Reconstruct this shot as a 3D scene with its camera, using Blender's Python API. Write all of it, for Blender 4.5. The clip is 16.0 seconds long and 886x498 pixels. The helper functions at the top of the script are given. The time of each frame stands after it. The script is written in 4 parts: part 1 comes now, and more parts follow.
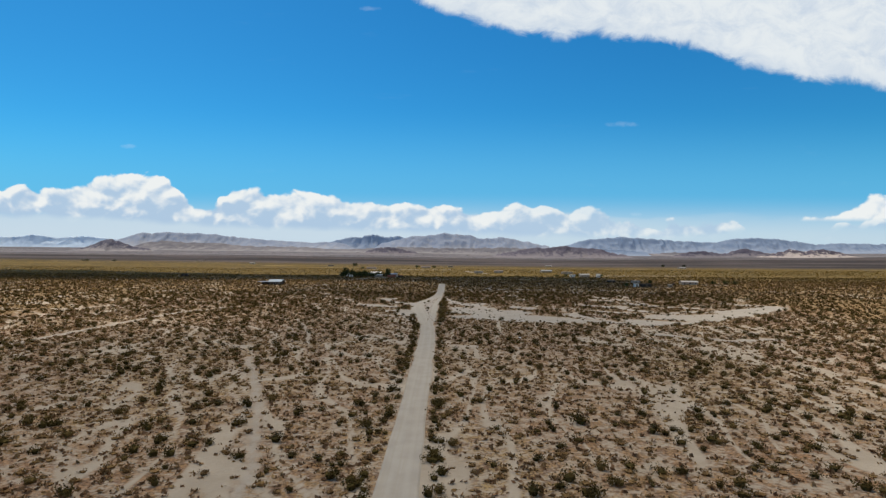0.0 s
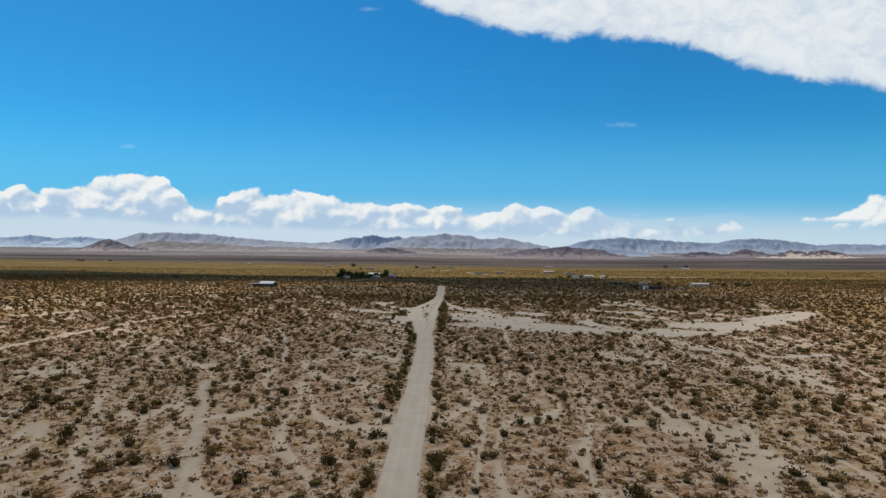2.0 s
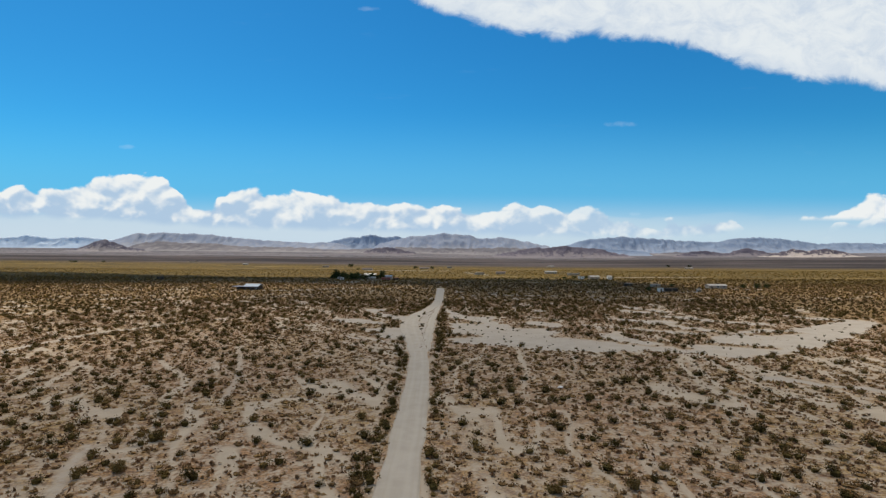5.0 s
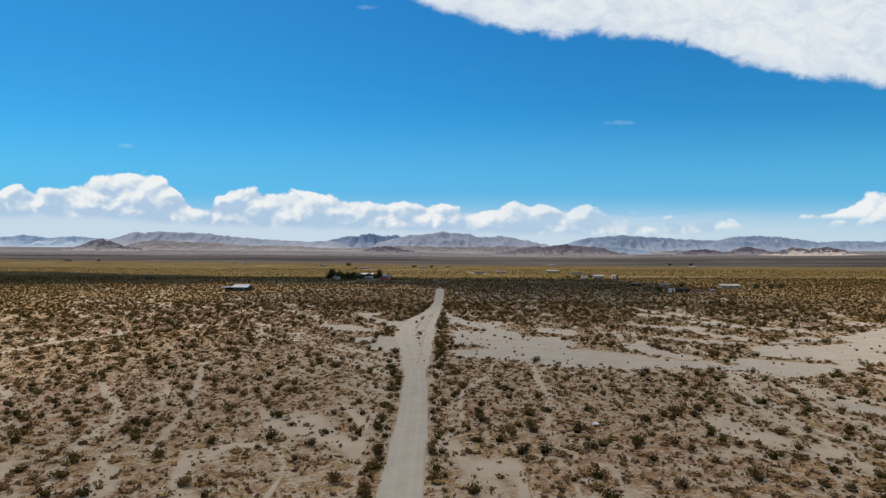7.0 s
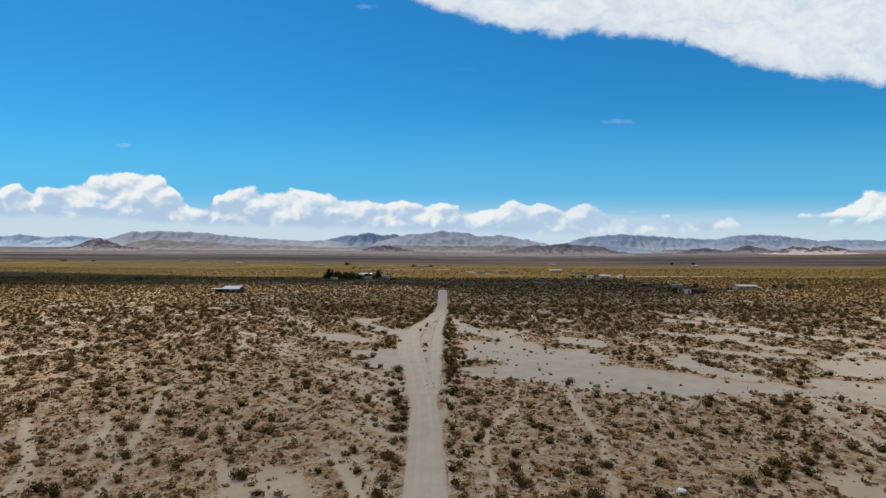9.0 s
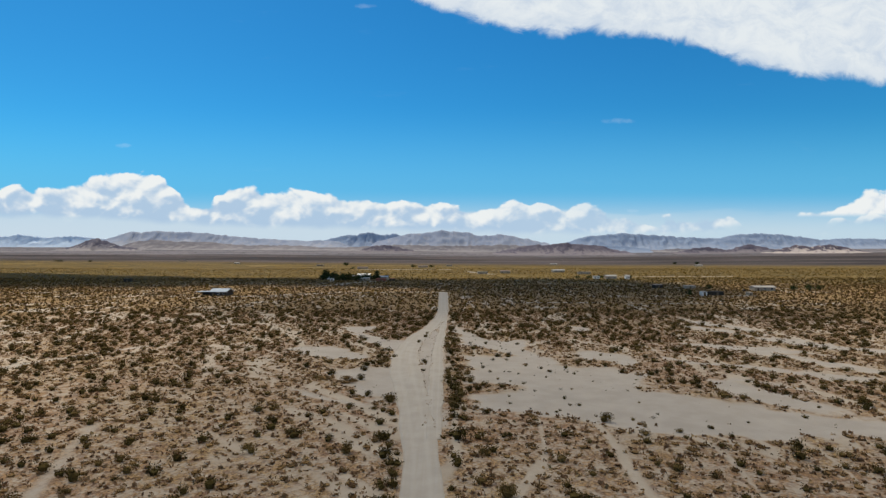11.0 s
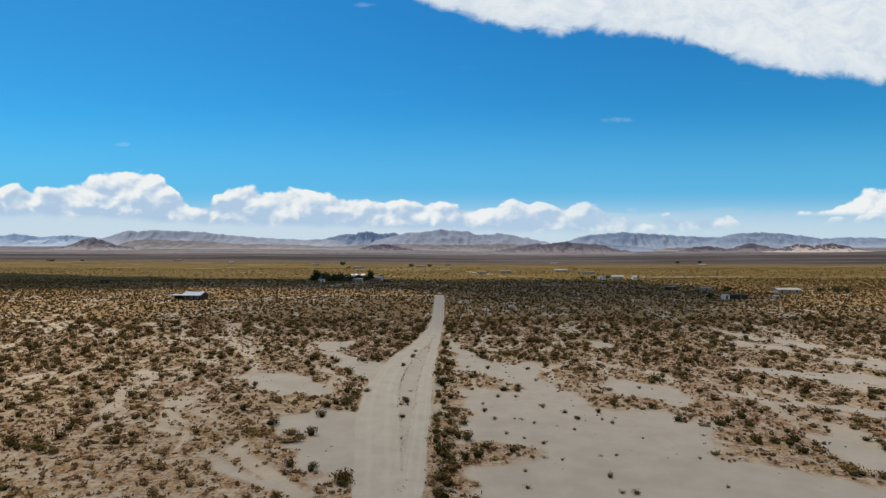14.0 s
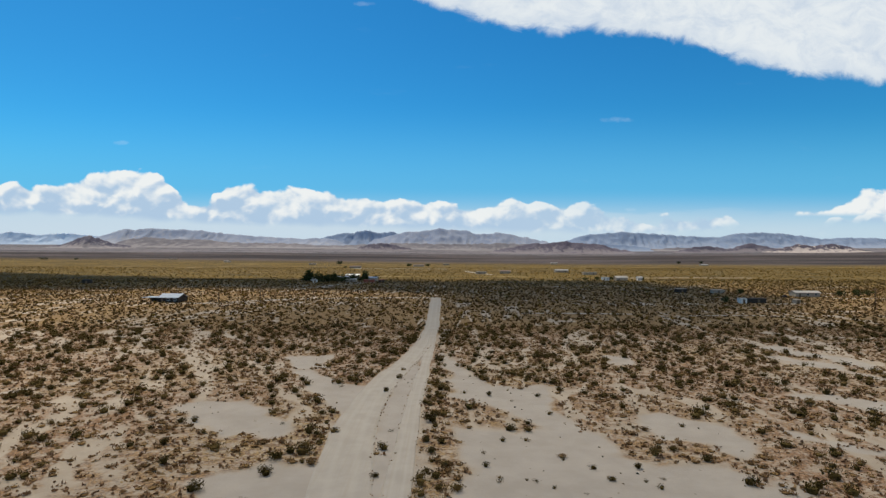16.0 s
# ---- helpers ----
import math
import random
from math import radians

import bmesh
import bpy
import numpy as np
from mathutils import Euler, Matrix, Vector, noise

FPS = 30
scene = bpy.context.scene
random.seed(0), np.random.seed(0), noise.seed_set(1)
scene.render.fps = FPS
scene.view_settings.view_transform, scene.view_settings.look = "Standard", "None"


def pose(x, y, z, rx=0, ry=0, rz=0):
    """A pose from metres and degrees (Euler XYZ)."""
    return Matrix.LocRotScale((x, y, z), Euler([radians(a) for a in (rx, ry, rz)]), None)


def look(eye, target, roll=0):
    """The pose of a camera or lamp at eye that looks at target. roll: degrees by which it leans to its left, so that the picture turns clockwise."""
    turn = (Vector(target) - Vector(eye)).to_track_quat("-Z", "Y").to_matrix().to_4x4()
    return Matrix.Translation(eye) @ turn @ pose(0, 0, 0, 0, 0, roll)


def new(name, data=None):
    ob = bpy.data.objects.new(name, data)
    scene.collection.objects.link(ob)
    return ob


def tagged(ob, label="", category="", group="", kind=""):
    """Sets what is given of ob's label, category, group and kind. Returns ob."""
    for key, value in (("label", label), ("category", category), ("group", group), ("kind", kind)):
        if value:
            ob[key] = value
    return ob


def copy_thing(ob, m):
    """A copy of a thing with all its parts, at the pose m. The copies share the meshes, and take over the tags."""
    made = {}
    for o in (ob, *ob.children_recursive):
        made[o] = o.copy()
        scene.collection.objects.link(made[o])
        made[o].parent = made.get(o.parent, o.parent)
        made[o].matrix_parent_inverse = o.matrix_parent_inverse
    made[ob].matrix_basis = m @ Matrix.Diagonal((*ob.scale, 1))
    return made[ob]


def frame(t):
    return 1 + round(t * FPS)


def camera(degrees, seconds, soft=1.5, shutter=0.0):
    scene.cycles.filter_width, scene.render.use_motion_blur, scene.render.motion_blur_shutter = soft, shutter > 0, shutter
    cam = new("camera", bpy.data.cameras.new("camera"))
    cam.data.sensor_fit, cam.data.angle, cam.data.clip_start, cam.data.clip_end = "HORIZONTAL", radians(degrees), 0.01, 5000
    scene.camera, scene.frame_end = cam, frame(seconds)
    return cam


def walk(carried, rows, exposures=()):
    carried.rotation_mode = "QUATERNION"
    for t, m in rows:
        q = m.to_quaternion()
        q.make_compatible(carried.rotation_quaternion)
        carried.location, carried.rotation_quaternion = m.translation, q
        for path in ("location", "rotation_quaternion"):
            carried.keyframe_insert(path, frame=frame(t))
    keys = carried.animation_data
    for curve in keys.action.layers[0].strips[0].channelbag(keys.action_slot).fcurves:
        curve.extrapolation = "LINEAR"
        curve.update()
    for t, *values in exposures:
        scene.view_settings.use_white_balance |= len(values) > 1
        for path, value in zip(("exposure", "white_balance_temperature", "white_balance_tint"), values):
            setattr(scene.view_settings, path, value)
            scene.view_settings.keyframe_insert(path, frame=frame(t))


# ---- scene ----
cam = camera(76.7, 16.0, soft=1.4)
METRES, EYE, TILT, LEAN, TURN = 157.48, 19.1, 0.0, 0.0, 0.0
ROWS = [
    (0.0, 0.0, 0.0, 0.0, -0.01, 1.17, -0.35),
    (0.5, -0.0002, 0.0316, 0.0006, -0.02, 1.19, -0.37),
    (1.0, -0.0002, 0.063, 0.0013, -0.01, 1.19, -0.38),
    (1.5, -0.0001, 0.0945, 0.002, -0.02, 1.2, -0.39),
    (2.0, -0.0001, 0.1262, 0.0027, -0.03, 1.21, -0.39),
    (2.5, -0.0002, 0.1576, 0.0038, -0.03, 1.19, -0.41),
    (3.0, -0.0003, 0.1891, 0.004, -0.03, 1.21, -0.41),
    (3.5, -0.0001, 0.2206, 0.0047, -0.03, 1.2, -0.38),
    (4.0, 0.0005, 0.2522, 0.0053, -0.05, 1.2, -0.3),
    (6.5, 0.001, 0.4073, 0.0076, -0.18, 1.09, -0.21),
    (7.0, -0.0012, 0.4384, 0.0081, -0.22, 1.05, -0.18),
    (7.5, -0.0043, 0.4696, 0.0085, -0.27, 1.04, -0.17),
    (8.0, -0.0079, 0.5007, 0.009, -0.28, 1.01, -0.15),
    (8.5, -0.0119, 0.5317, 0.0093, -0.3, 0.99, -0.15),
    (9.0, -0.0158, 0.5625, 0.01, -0.33, 0.97, -0.12),
    (11.5, -0.0168, 0.7183, 0.0134, -0.3, 0.91, 0.04),
    (12.0, -0.015, 0.7494, 0.0141, -0.31, 0.88, 0.06),
    (12.5, -0.0126, 0.7809, 0.0149, -0.32, 0.86, 0.07),
    (13.0, -0.01, 0.8115, 0.0156, -0.33, 0.83, 0.07),
    (13.5, -0.0077, 0.8407, 0.0158, -0.35, 0.83, 0.05),
    (14.0, -0.0049, 0.872, 0.0163, -0.38, 0.83, 0.03),
    (14.5, -0.0022, 0.903, 0.0167, -0.41, 0.82, -0.02),
    (15.0, 0.0004, 0.9362, 0.0174, -0.43, 0.8, -0.09),
    (15.5, 0.0022, 0.9671, 0.0181, -0.45, 0.77, -0.13),
    (16.0, 0.0033, 0.998, 0.0186, -0.49, 0.76, -0.13),
]
walk(cam, [(t, pose(0, 0, EYE, TILT, LEAN, TURN) @ pose(METRES * x, METRES * y, METRES * z, 90 + pitch, roll, yaw)) for t, x, y, z, yaw, pitch, roll in ROWS])

# ---- world, sun, large lights ----
SUN_ELEV, SUN_AZ = radians(58), radians(-38)     # azimuth from +y towards +x
to_sun = Vector((math.sin(SUN_AZ) * math.cos(SUN_ELEV), math.cos(SUN_AZ) * math.cos(SUN_ELEV), math.sin(SUN_ELEV)))
SUN_POWER, SKY_POWER = 4.0, 0.071


class Nodes:
    """A small writer for node trees."""
    def __init__(self, tree):
        self.tree = tree
        tree.nodes.clear()

    def add(self, kind, ins=None, operation="", clamp=False, smooth="", data="", blend="", attribute="", feature="", normal=False):
        n = self.tree.nodes.new(kind)
        if operation:
            n.operation = operation
        if clamp:
            n.use_clamp = True
        if smooth:
            n.interpolation_type = smooth
        if data:
            n.data_type, n.blend_type = data, blend
        if attribute:
            n.attribute_name = attribute
        if feature:
            n.feature, n.normalize = feature, normal
        for k, v in (ins or {}).items():
            self.put(n.inputs[k], v)
        return n

    def put(self, socket, v):
        if isinstance(v, bpy.types.NodeSocket):
            self.tree.links.new(v, socket)
        elif isinstance(v, tuple) and len(v) == 3 and socket.type == "RGBA":
            socket.default_value = (*v, 1)
        else:
            socket.default_value = v

    def math(self, op, a, b=0.0, c=0.0, clamp=False):
        return self.add("ShaderNodeMath", {0: a, 1: b, 2: c}, operation=op, clamp=clamp).outputs[0]

    def step(self, v, lo, hi, a=0.0, b=1.0):
        return self.add("ShaderNodeMapRange", {0: v, 1: lo, 2: hi, 3: a, 4: b}, smooth="SMOOTHSTEP").outputs[0]

    def mix(self, f, a, b, blend="MIX"):
        n = self.add("ShaderNodeMix", data="RGBA", blend=blend)
        for s, v in ((n.inputs[0], f), (n.inputs[6], a), (n.inputs[7], b)):
            self.put(s, v)
        return n.outputs[2]

    def noise(self, vec, scale, detail=4.0, rough=0.55, dist=0.0):
        n = self.add("ShaderNodeTexNoise", {"Scale": scale, "Detail": detail, "Roughness": rough, "Distortion": dist})
        if vec is not None:
            self.put(n.inputs["Vector"], vec)
        return n.outputs[0]

    def curve(self, v, pts):
        n = self.add("ShaderNodeFloatCurve", {1: v})
        c = n.mapping.curves[0]
        for i, (x, y) in enumerate(pts):
            if i < 2:
                c.points[i if i == 0 else len(c.points) - 1].location = (x, y)
            else:
                c.points.new(x, y)
        c.points[0].location = pts[0]
        n.mapping.update()
        return n.outputs[0]


def sky_point(px, py):
    """Slopes to the right and upwards of a sky point, as shares of a half width of 0.8 and a height of 0.5."""
    return ((px - 784) / 991 + 0.8) / 1.6, ((461 - py) / 991) / 0.5


world = bpy.data.worlds.new("sky")
scene.world = world
world.use_nodes = True
W = Nodes(world.node_tree)
sky = W.add("ShaderNodeTexSky")
sky.sky_type, sky.sun_disc, sky.sun_elevation, sky.sun_rotation = "NISHITA", False, SUN_ELEV, SUN_AZ
sky.altitude, sky.air_density, sky.dust_density, sky.ozone_density = 600, 1.0, 0.4, 2.5
gen = W.add("ShaderNodeTexCoord").outputs["Generated"]
xyz = W.add("ShaderNodeSeparateXYZ", {0: gen})
ahead = W.math("MAXIMUM", W.math("ABSOLUTE", xyz.outputs[1]), 0.12)
su = W.math("DIVIDE", xyz.outputs[0], ahead)
sv = W.math("DIVIDE", xyz.outputs[2], ahead)
plane = W.add("ShaderNodeCombineXYZ", {0: su, 1: W.math("MULTIPLY", sv, 1.35), 2: 0.0}).outputs[0]
cu = W.math("MULTIPLY_ADD", su, 1 / 1.6, 0.5, clamp=True)


def puffs(shift):
    """Billows: rounded cells over drifting noise, read at a shifted place for relief."""
    p = W.add("ShaderNodeVectorMath", {0: plane, 1: shift}, operation="ADD").outputs[0]
    warp = W.add("ShaderNodeTexNoise", {"Vector": p, "Scale": 9.0, "Detail": 3.0})
    off = W.add("ShaderNodeVectorMath", {0: warp.outputs[1], 1: (0.05, 0.05, 0.0)}, operation="MULTIPLY").outputs[0]
    q = W.add("ShaderNodeVectorMath", {0: p, 1: off}, operation="ADD").outputs[0]
    big = W.add("ShaderNodeTexVoronoi", {"Vector": q, "Scale": 21.0, "Smoothness": 0.4}, feature="SMOOTH_F1").outputs[0]
    small = W.add("ShaderNodeTexVoronoi", {"Vector": q, "Scale": 52.0, "Detail": 1.0, "Roughness": 0.5, "Smoothness": 0.4}, feature="SMOOTH_F1", normal=True).outputs[0]
    n = W.noise(q, 12.0, 6.0, 0.58)
    domes = W.math("ADD", W.math("MULTIPLY", W.math("SUBTRACT", 0.6, big), 0.55), W.math("MULTIPLY", W.math("SUBTRACT", 0.5, small), 0.35))
    return W.math("ADD", W.math("MULTIPLY", n, 0.6), domes)


body_a = puffs((0.0, 0.0, 0.0))
body_b = puffs((-0.008, 0.014, 0.0))
relief = W.math("SUBTRACT", body_a, body_b)
# the tops and the flat bases of the far cumulus row and the edge of the high bank, over the width of the view
TOPS = [(-40, 322), (60, 338), (130, 320), (240, 305), (330, 347), (352, 366), (430, 335), (640, 345), (800, 360), (930, 360), (1060, 366), (1110, 382), (1200, 390), (1285, 376), (1330, 408), (1400, 418), (1450, 400), (1600, 384)]
tops = W.math("MULTIPLY", W.curve(cu, [(max(0, sky_point(*p)[0]), sky_point(*p)[1]) for p in TOPS[:1] + TOPS[-1:] + TOPS[1:-1]]), 0.5)
lump = W.math("MULTIPLY_ADD", body_a, 0.055, -0.028)
depth = W.math("SUBTRACT", W.math("ADD", tops, lump), sv)
row = W.step(depth, 0.0, 0.006)
BASES = [(-40, 393), (120, 396), (260, 403), (345, 408), (420, 412), (640, 415), (800, 420), (1000, 424), (1200, 423), (1330, 410), (1620, 408)]
bases = W.math("MULTIPLY", W.curve(cu, [(max(0, sky_point(*p)[0]), sky_point(*p)[1]) for p in BASES[:1] + BASES[-1:] + BASES[1:-1]]), 0.5)
rise = W.math("SUBTRACT", sv, W.math("MULTIPLY_ADD", body_a, 0.012, bases))
EDGE = [(690, -40), (745, 6), (800, 28), (950, 62), (1060, 66), (1200, 77), (1270, 95), (1330, 121), (1500, 146), (1640, 148)]
edge = W.math("MULTIPLY", W.curve(cu, [(sky_point(*p)[0], sky_point(*p)[1]) for p in EDGE[:1] + EDGE[-1:] + EDGE[1:-1]]), 0.5)
high_noise = W.noise(plane, 15.0, 9.0, 0.66, 0.5)
over = W.math("SUBTRACT", sv, W.math("MULTIPLY_ADD", high_noise, -0.05, W.math("ADD", edge, 0.028)))
bank = W.math("MULTIPLY", W.step(over, -0.005, 0.016), W.step(su, -0.1, -0.03))
# a second, flat-based cloud low at the side
side_top = W.math("MULTIPLY_ADD", W.step(su, 0.62, 0.80), 0.055, W.math("MULTIPLY_ADD", body_a, 0.06, 0.043))
side = W.math("MULTIPLY", W.math("MULTIPLY", W.step(W.math("SUBTRACT", side_top, sv), 0.0, 0.008), W.step(sv, 0.072, 0.082)), W.step(W.math("MULTIPLY_ADD", body_a, 0.1, su), 0.66, 0.72))
lit = W.step(W.math("ADD", W.math("MULTIPLY", relief, 2.7), W.math("MULTIPLY_ADD", depth, -5.5, W.math("MULTIPLY_ADD", rise, 7.5, 0.20))), 0.0, 0.72)
row_colour = W.mix(lit, (0.43, 0.58, 0.75), (0.85, 0.88, 0.88))
bank_colour = W.mix(W.math("MULTIPLY", W.step(high_noise, 0.28, 0.62), W.step(over, 0.0, 0.05, 0.45, 1.0)), (0.58, 0.67, 0.78), (0.78, 0.83, 0.86))
bank_colour = W.mix(W.step(sv, 0.55, 1.5), bank_colour, (0.33, 0.345, 0.37))
haze = W.mix(W.step(sv, 0.040, 0.125), (0.55, 0.68, 0.79), (0.13, 0.45, 0.765))
blue = W.add("ShaderNodeHueSaturation", {"Hue": 0.5, "Saturation": 1.30, "Value": 1.0, "Color": sky.outputs[0]}).outputs[0]
blue = W.mix(1.0, blue, (0.40, 1.34, 1.50), "MULTIPLY")
clear = W.add("ShaderNodeVectorMath", {0: blue, "Scale": SKY_POWER}, operation="SCALE").outputs[0]
low = W.math("MULTIPLY", W.step(sv, 0.04, 0.28, 1.0, 0.0), 0.92)
tint = W.mix(low, clear, haze)
# wisps high up
def wisp_at(px, py, w, h):
    u0, v0 = (px - 784) / 991, (461 - py) / 991
    a, b = W.math("DIVIDE", W.math("SUBTRACT", su, u0), w), W.math("DIVIDE", W.math("SUBTRACT", sv, v0), h)
    r = W.math("ADD", W.math("MULTIPLY", a, a), W.math("MULTIPLY", b, b))
    return W.math("MULTIPLY", W.step(W.math("MULTIPLY_ADD", W.noise(plane, 60.0, 4.0), 1.6, r), 0.55, 1.5, 1.0, 0.0), 0.13)


wisp = W.math("MULTIPLY", W.step(W.noise(W.add("ShaderNodeVectorMath", {0: plane, 1: (1.0, 3.4, 1.0)}, operation="MULTIPLY").outputs[0], 5.0, 6.0, 0.6), 0.62, 0.85), 0.05)
for spot in ((1102, 217, 0.04, 0.007), (222, 262, 0.02, 0.006), (1125, 377, 0.015, 0.005), (650, 12, 0.03, 0.006)):
    wisp = W.math('MAXIMUM', wisp, wisp_at(*spot))
tint = W.mix(wisp, tint, (0.8, 0.88, 0.95))
fade = W.math("MULTIPLY", W.step(rise, -0.004, 0.010, 0.10, 1.0), W.step(su, 0.02, 0.35, 1.0, 0.72))
veil = W.math("MULTIPLY", W.step(W.math("MULTIPLY_ADD", W.noise(W.add("ShaderNodeVectorMath", {0: plane, 1: (1.0, 4.0, 1.0)}, operation="MULTIPLY").outputs[0], 7.0, 4.0), -0.05, sv), 0.05, 0.062, 0.75, 0.0), W.step(su, -0.1, 0.6, 1.0, 0.15))
tint = W.mix(veil, tint, (0.61, 0.715, 0.80))
tint = W.mix(W.math("MULTIPLY", row, fade), tint, row_colour)
tint = W.mix(side, tint, row_colour)
tint = W.mix(bank, tint, bank_colour)
back = W.add("ShaderNodeBackground", {"Color": tint, "Strength": 1.0})
W.tree.links.new(back.outputs[0], W.add("ShaderNodeOutputWorld").inputs[0])

sun = new("sun", bpy.data.lights.new("sun", "SUN"))
sun.data.energy, sun.data.angle, sun.data.color = SUN_POWER, radians(0.55), (1.0, 0.90, 0.73)
sun.matrix_world = look(to_sun * 3000, (0, 0, 0))


# ---- materials ----
def material(name):
    m = bpy.data.materials.new(name)
    m.use_nodes = True
    N = Nodes(m.node_tree)
    return m, N


def finish(N, colour, rough=0.9, bump=None, strength=0.3, dist=0.05, **more):
    ins = {"Base Color": colour, "Roughness": rough, "Specular IOR Level": 0.05}
    ins.update(more)
    b = N.add("ShaderNodeBsdfPrincipled", ins)
    if bump is not None:
        N.tree.links.new(N.add("ShaderNodeBump", {"Height": bump, "Strength": strength, "Distance": dist}).outputs[0], b.inputs["Normal"])
    N.tree.links.new(b.outputs[0], N.add("ShaderNodeOutputMaterial").inputs[0])


def ground_material():
    m, N = material("desert_soil")
    pos = N.add("ShaderNodeNewGeometry").outputs["Position"]
    bare = N.add("ShaderNodeAttribute", attribute="bare").outputs["Fac"]
    zone = N.add("ShaderNodeAttribute", attribute="zone").outputs["Fac"]
    edge_ = N.add("ShaderNodeAttribute", attribute="outer").outputs["Fac"]
    rill = N.add("ShaderNodeAttribute", attribute="rill").outputs["Fac"]
    fine = N.noise(pos, 2.2, 6.0, 0.65)
    grain = N.noise(pos, 3.6, 5.0, 0.72)
    mid = N.noise(pos, 0.22, 5.0, 0.6)
    wide = N.noise(pos, 0.03, 4.0, 0.55)
    sand = N.mix(N.step(mid, 0.3, 0.7), (0.355, 0.291, 0.219), (0.43, 0.357, 0.274))
    sand = N.mix(N.step(fine, 0.35, 0.75), sand, N.mix(0.5, sand, (0.33, 0.27, 0.20)))
    clump = N.noise(pos, 0.55, 3.0, 0.6)
    straw = N.mix(N.step(wide, 0.36, 0.64), (0.325, 0.188, 0.100), (0.36, 0.245, 0.112))
    straw = N.mix(N.step(N.noise(pos, 0.9, 3.0, 0.6), 0.45, 0.62), straw, (0.22, 0.135, 0.088))
    straw = N.mix(N.step(grain, 0.44, 0.60), straw, (0.115, 0.070, 0.042))
    cover = N.math("ADD", N.math("MULTIPLY", fine, 0.5), N.math("MULTIPLY_ADD", clump, 0.7, N.math("MULTIPLY", mid, 0.4)))
    cover = N.step(N.math("MULTIPLY_ADD", edge_, 0.18, cover), 0.64, 0.90)
    open_ = N.step(N.math("MULTIPLY_ADD", N.math("SUBTRACT", fine, 0.5), 3.0, bare), -0.3, 0.9)
    open_ = N.math("MAXIMUM", open_, N.step(N.math("MULTIPLY_ADD", N.math("SUBTRACT", fine, 0.5), 0.5, rill), 0.54, 0.80))
    straw = N.mix(N.math("MULTIPLY", edge_, 0.75), straw, N.mix(N.step(fine, 0.4, 0.62), (0.14, 0.086, 0.038), (0.32, 0.215, 0.095)))
    sand = N.mix(N.step(bare, -0.5, 1.5), sand, N.mix(N.step(mid, 0.3, 0.7), (0.335, 0.292, 0.243), (0.385, 0.337, 0.283)))
    near = N.mix(N.math("MULTIPLY", cover, N.math("SUBTRACT", 1.0, open_)), sand, straw)
    # distant plain: olive and golden scrub, then brown gravel fans with pale washes, shade and haze in their colour
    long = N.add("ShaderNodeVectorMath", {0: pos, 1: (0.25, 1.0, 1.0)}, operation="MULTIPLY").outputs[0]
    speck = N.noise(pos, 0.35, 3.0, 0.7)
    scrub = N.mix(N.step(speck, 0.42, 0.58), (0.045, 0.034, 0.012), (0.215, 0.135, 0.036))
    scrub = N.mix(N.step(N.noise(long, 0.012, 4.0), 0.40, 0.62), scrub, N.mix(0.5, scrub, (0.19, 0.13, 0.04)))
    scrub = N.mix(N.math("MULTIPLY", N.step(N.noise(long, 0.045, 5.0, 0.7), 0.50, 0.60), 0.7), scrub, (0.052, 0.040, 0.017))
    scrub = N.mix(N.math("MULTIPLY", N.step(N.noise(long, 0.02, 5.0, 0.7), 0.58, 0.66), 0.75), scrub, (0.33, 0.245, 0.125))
    # dark band: far cloud shade put into the soil colour
    fan_shade_haze = N.mix(N.step(N.noise(long, 0.0035, 7.0, 0.66), 0.42, 0.60), (0.040, 0.032, 0.030), (0.105, 0.083, 0.078))
    # gravel paled and greyed with distance, as haze would do
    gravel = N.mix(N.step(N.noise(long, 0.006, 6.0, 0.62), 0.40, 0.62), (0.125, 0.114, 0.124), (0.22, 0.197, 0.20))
    fan_shade_haze = N.mix(N.step(N.math("MULTIPLY_ADD", N.noise(long, 0.0022, 5.0, 0.6), 0.9, N.add("ShaderNodeAttribute", attribute="far_haze").outputs["Fac"]), 0.62, 1.05), fan_shade_haze, gravel)
    fan_shade_haze = N.mix(N.step(N.noise(pos, 0.02, 5.0, 0.65), 0.52, 0.66), fan_shade_haze, (0.055, 0.045, 0.04))
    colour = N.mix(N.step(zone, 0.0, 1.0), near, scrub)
    colour = N.mix(N.step(N.math("MULTIPLY_ADD", N.noise(long, 0.008, 4.0), 0.5, zone), 1.55, 2.2), colour, fan_shade_haze)
    finish(N, colour, 0.95, N.math("ADD", fine, N.math("MULTIPLY", grain, 0.4)), 0.5, 0.12)
    return m


def road_material():
    m, N = material("graded_dirt")
    pos = N.add("ShaderNodeNewGeometry").outputs["Position"]
    across = N.add("ShaderNodeAttribute", attribute="across").outputs["Fac"]
    mid = N.noise(pos, 0.35, 5.0, 0.6)
    fine = N.noise(pos, 4.0, 5.0, 0.7)
    streak = N.noise(N.add("ShaderNodeVectorMath", {0: pos, 1: (3.5, 0.05, 1.0)}, operation="MULTIPLY").outputs[0], 1.0, 4.0, 0.6)
    c = N.mix(N.step(mid, 0.3, 0.7), (0.355, 0.314, 0.262), (0.41, 0.364, 0.307))
    c = N.mix(N.math("MULTIPLY", N.step(streak, 0.42, 0.66), 0.4), c, (0.36, 0.31, 0.24))
    rut = N.math("ABSOLUTE", N.math("SUBTRACT", N.math("ABSOLUTE", across), 0.42))
    c = N.mix(N.math("MULTIPLY", N.step(rut, 0.22, 0.02), 0.35), c, (0.435, 0.388, 0.33))
    c = N.mix(N.math("MULTIPLY", N.step(fine, 0.6, 0.8), 0.5), c, (0.34, 0.27, 0.2))
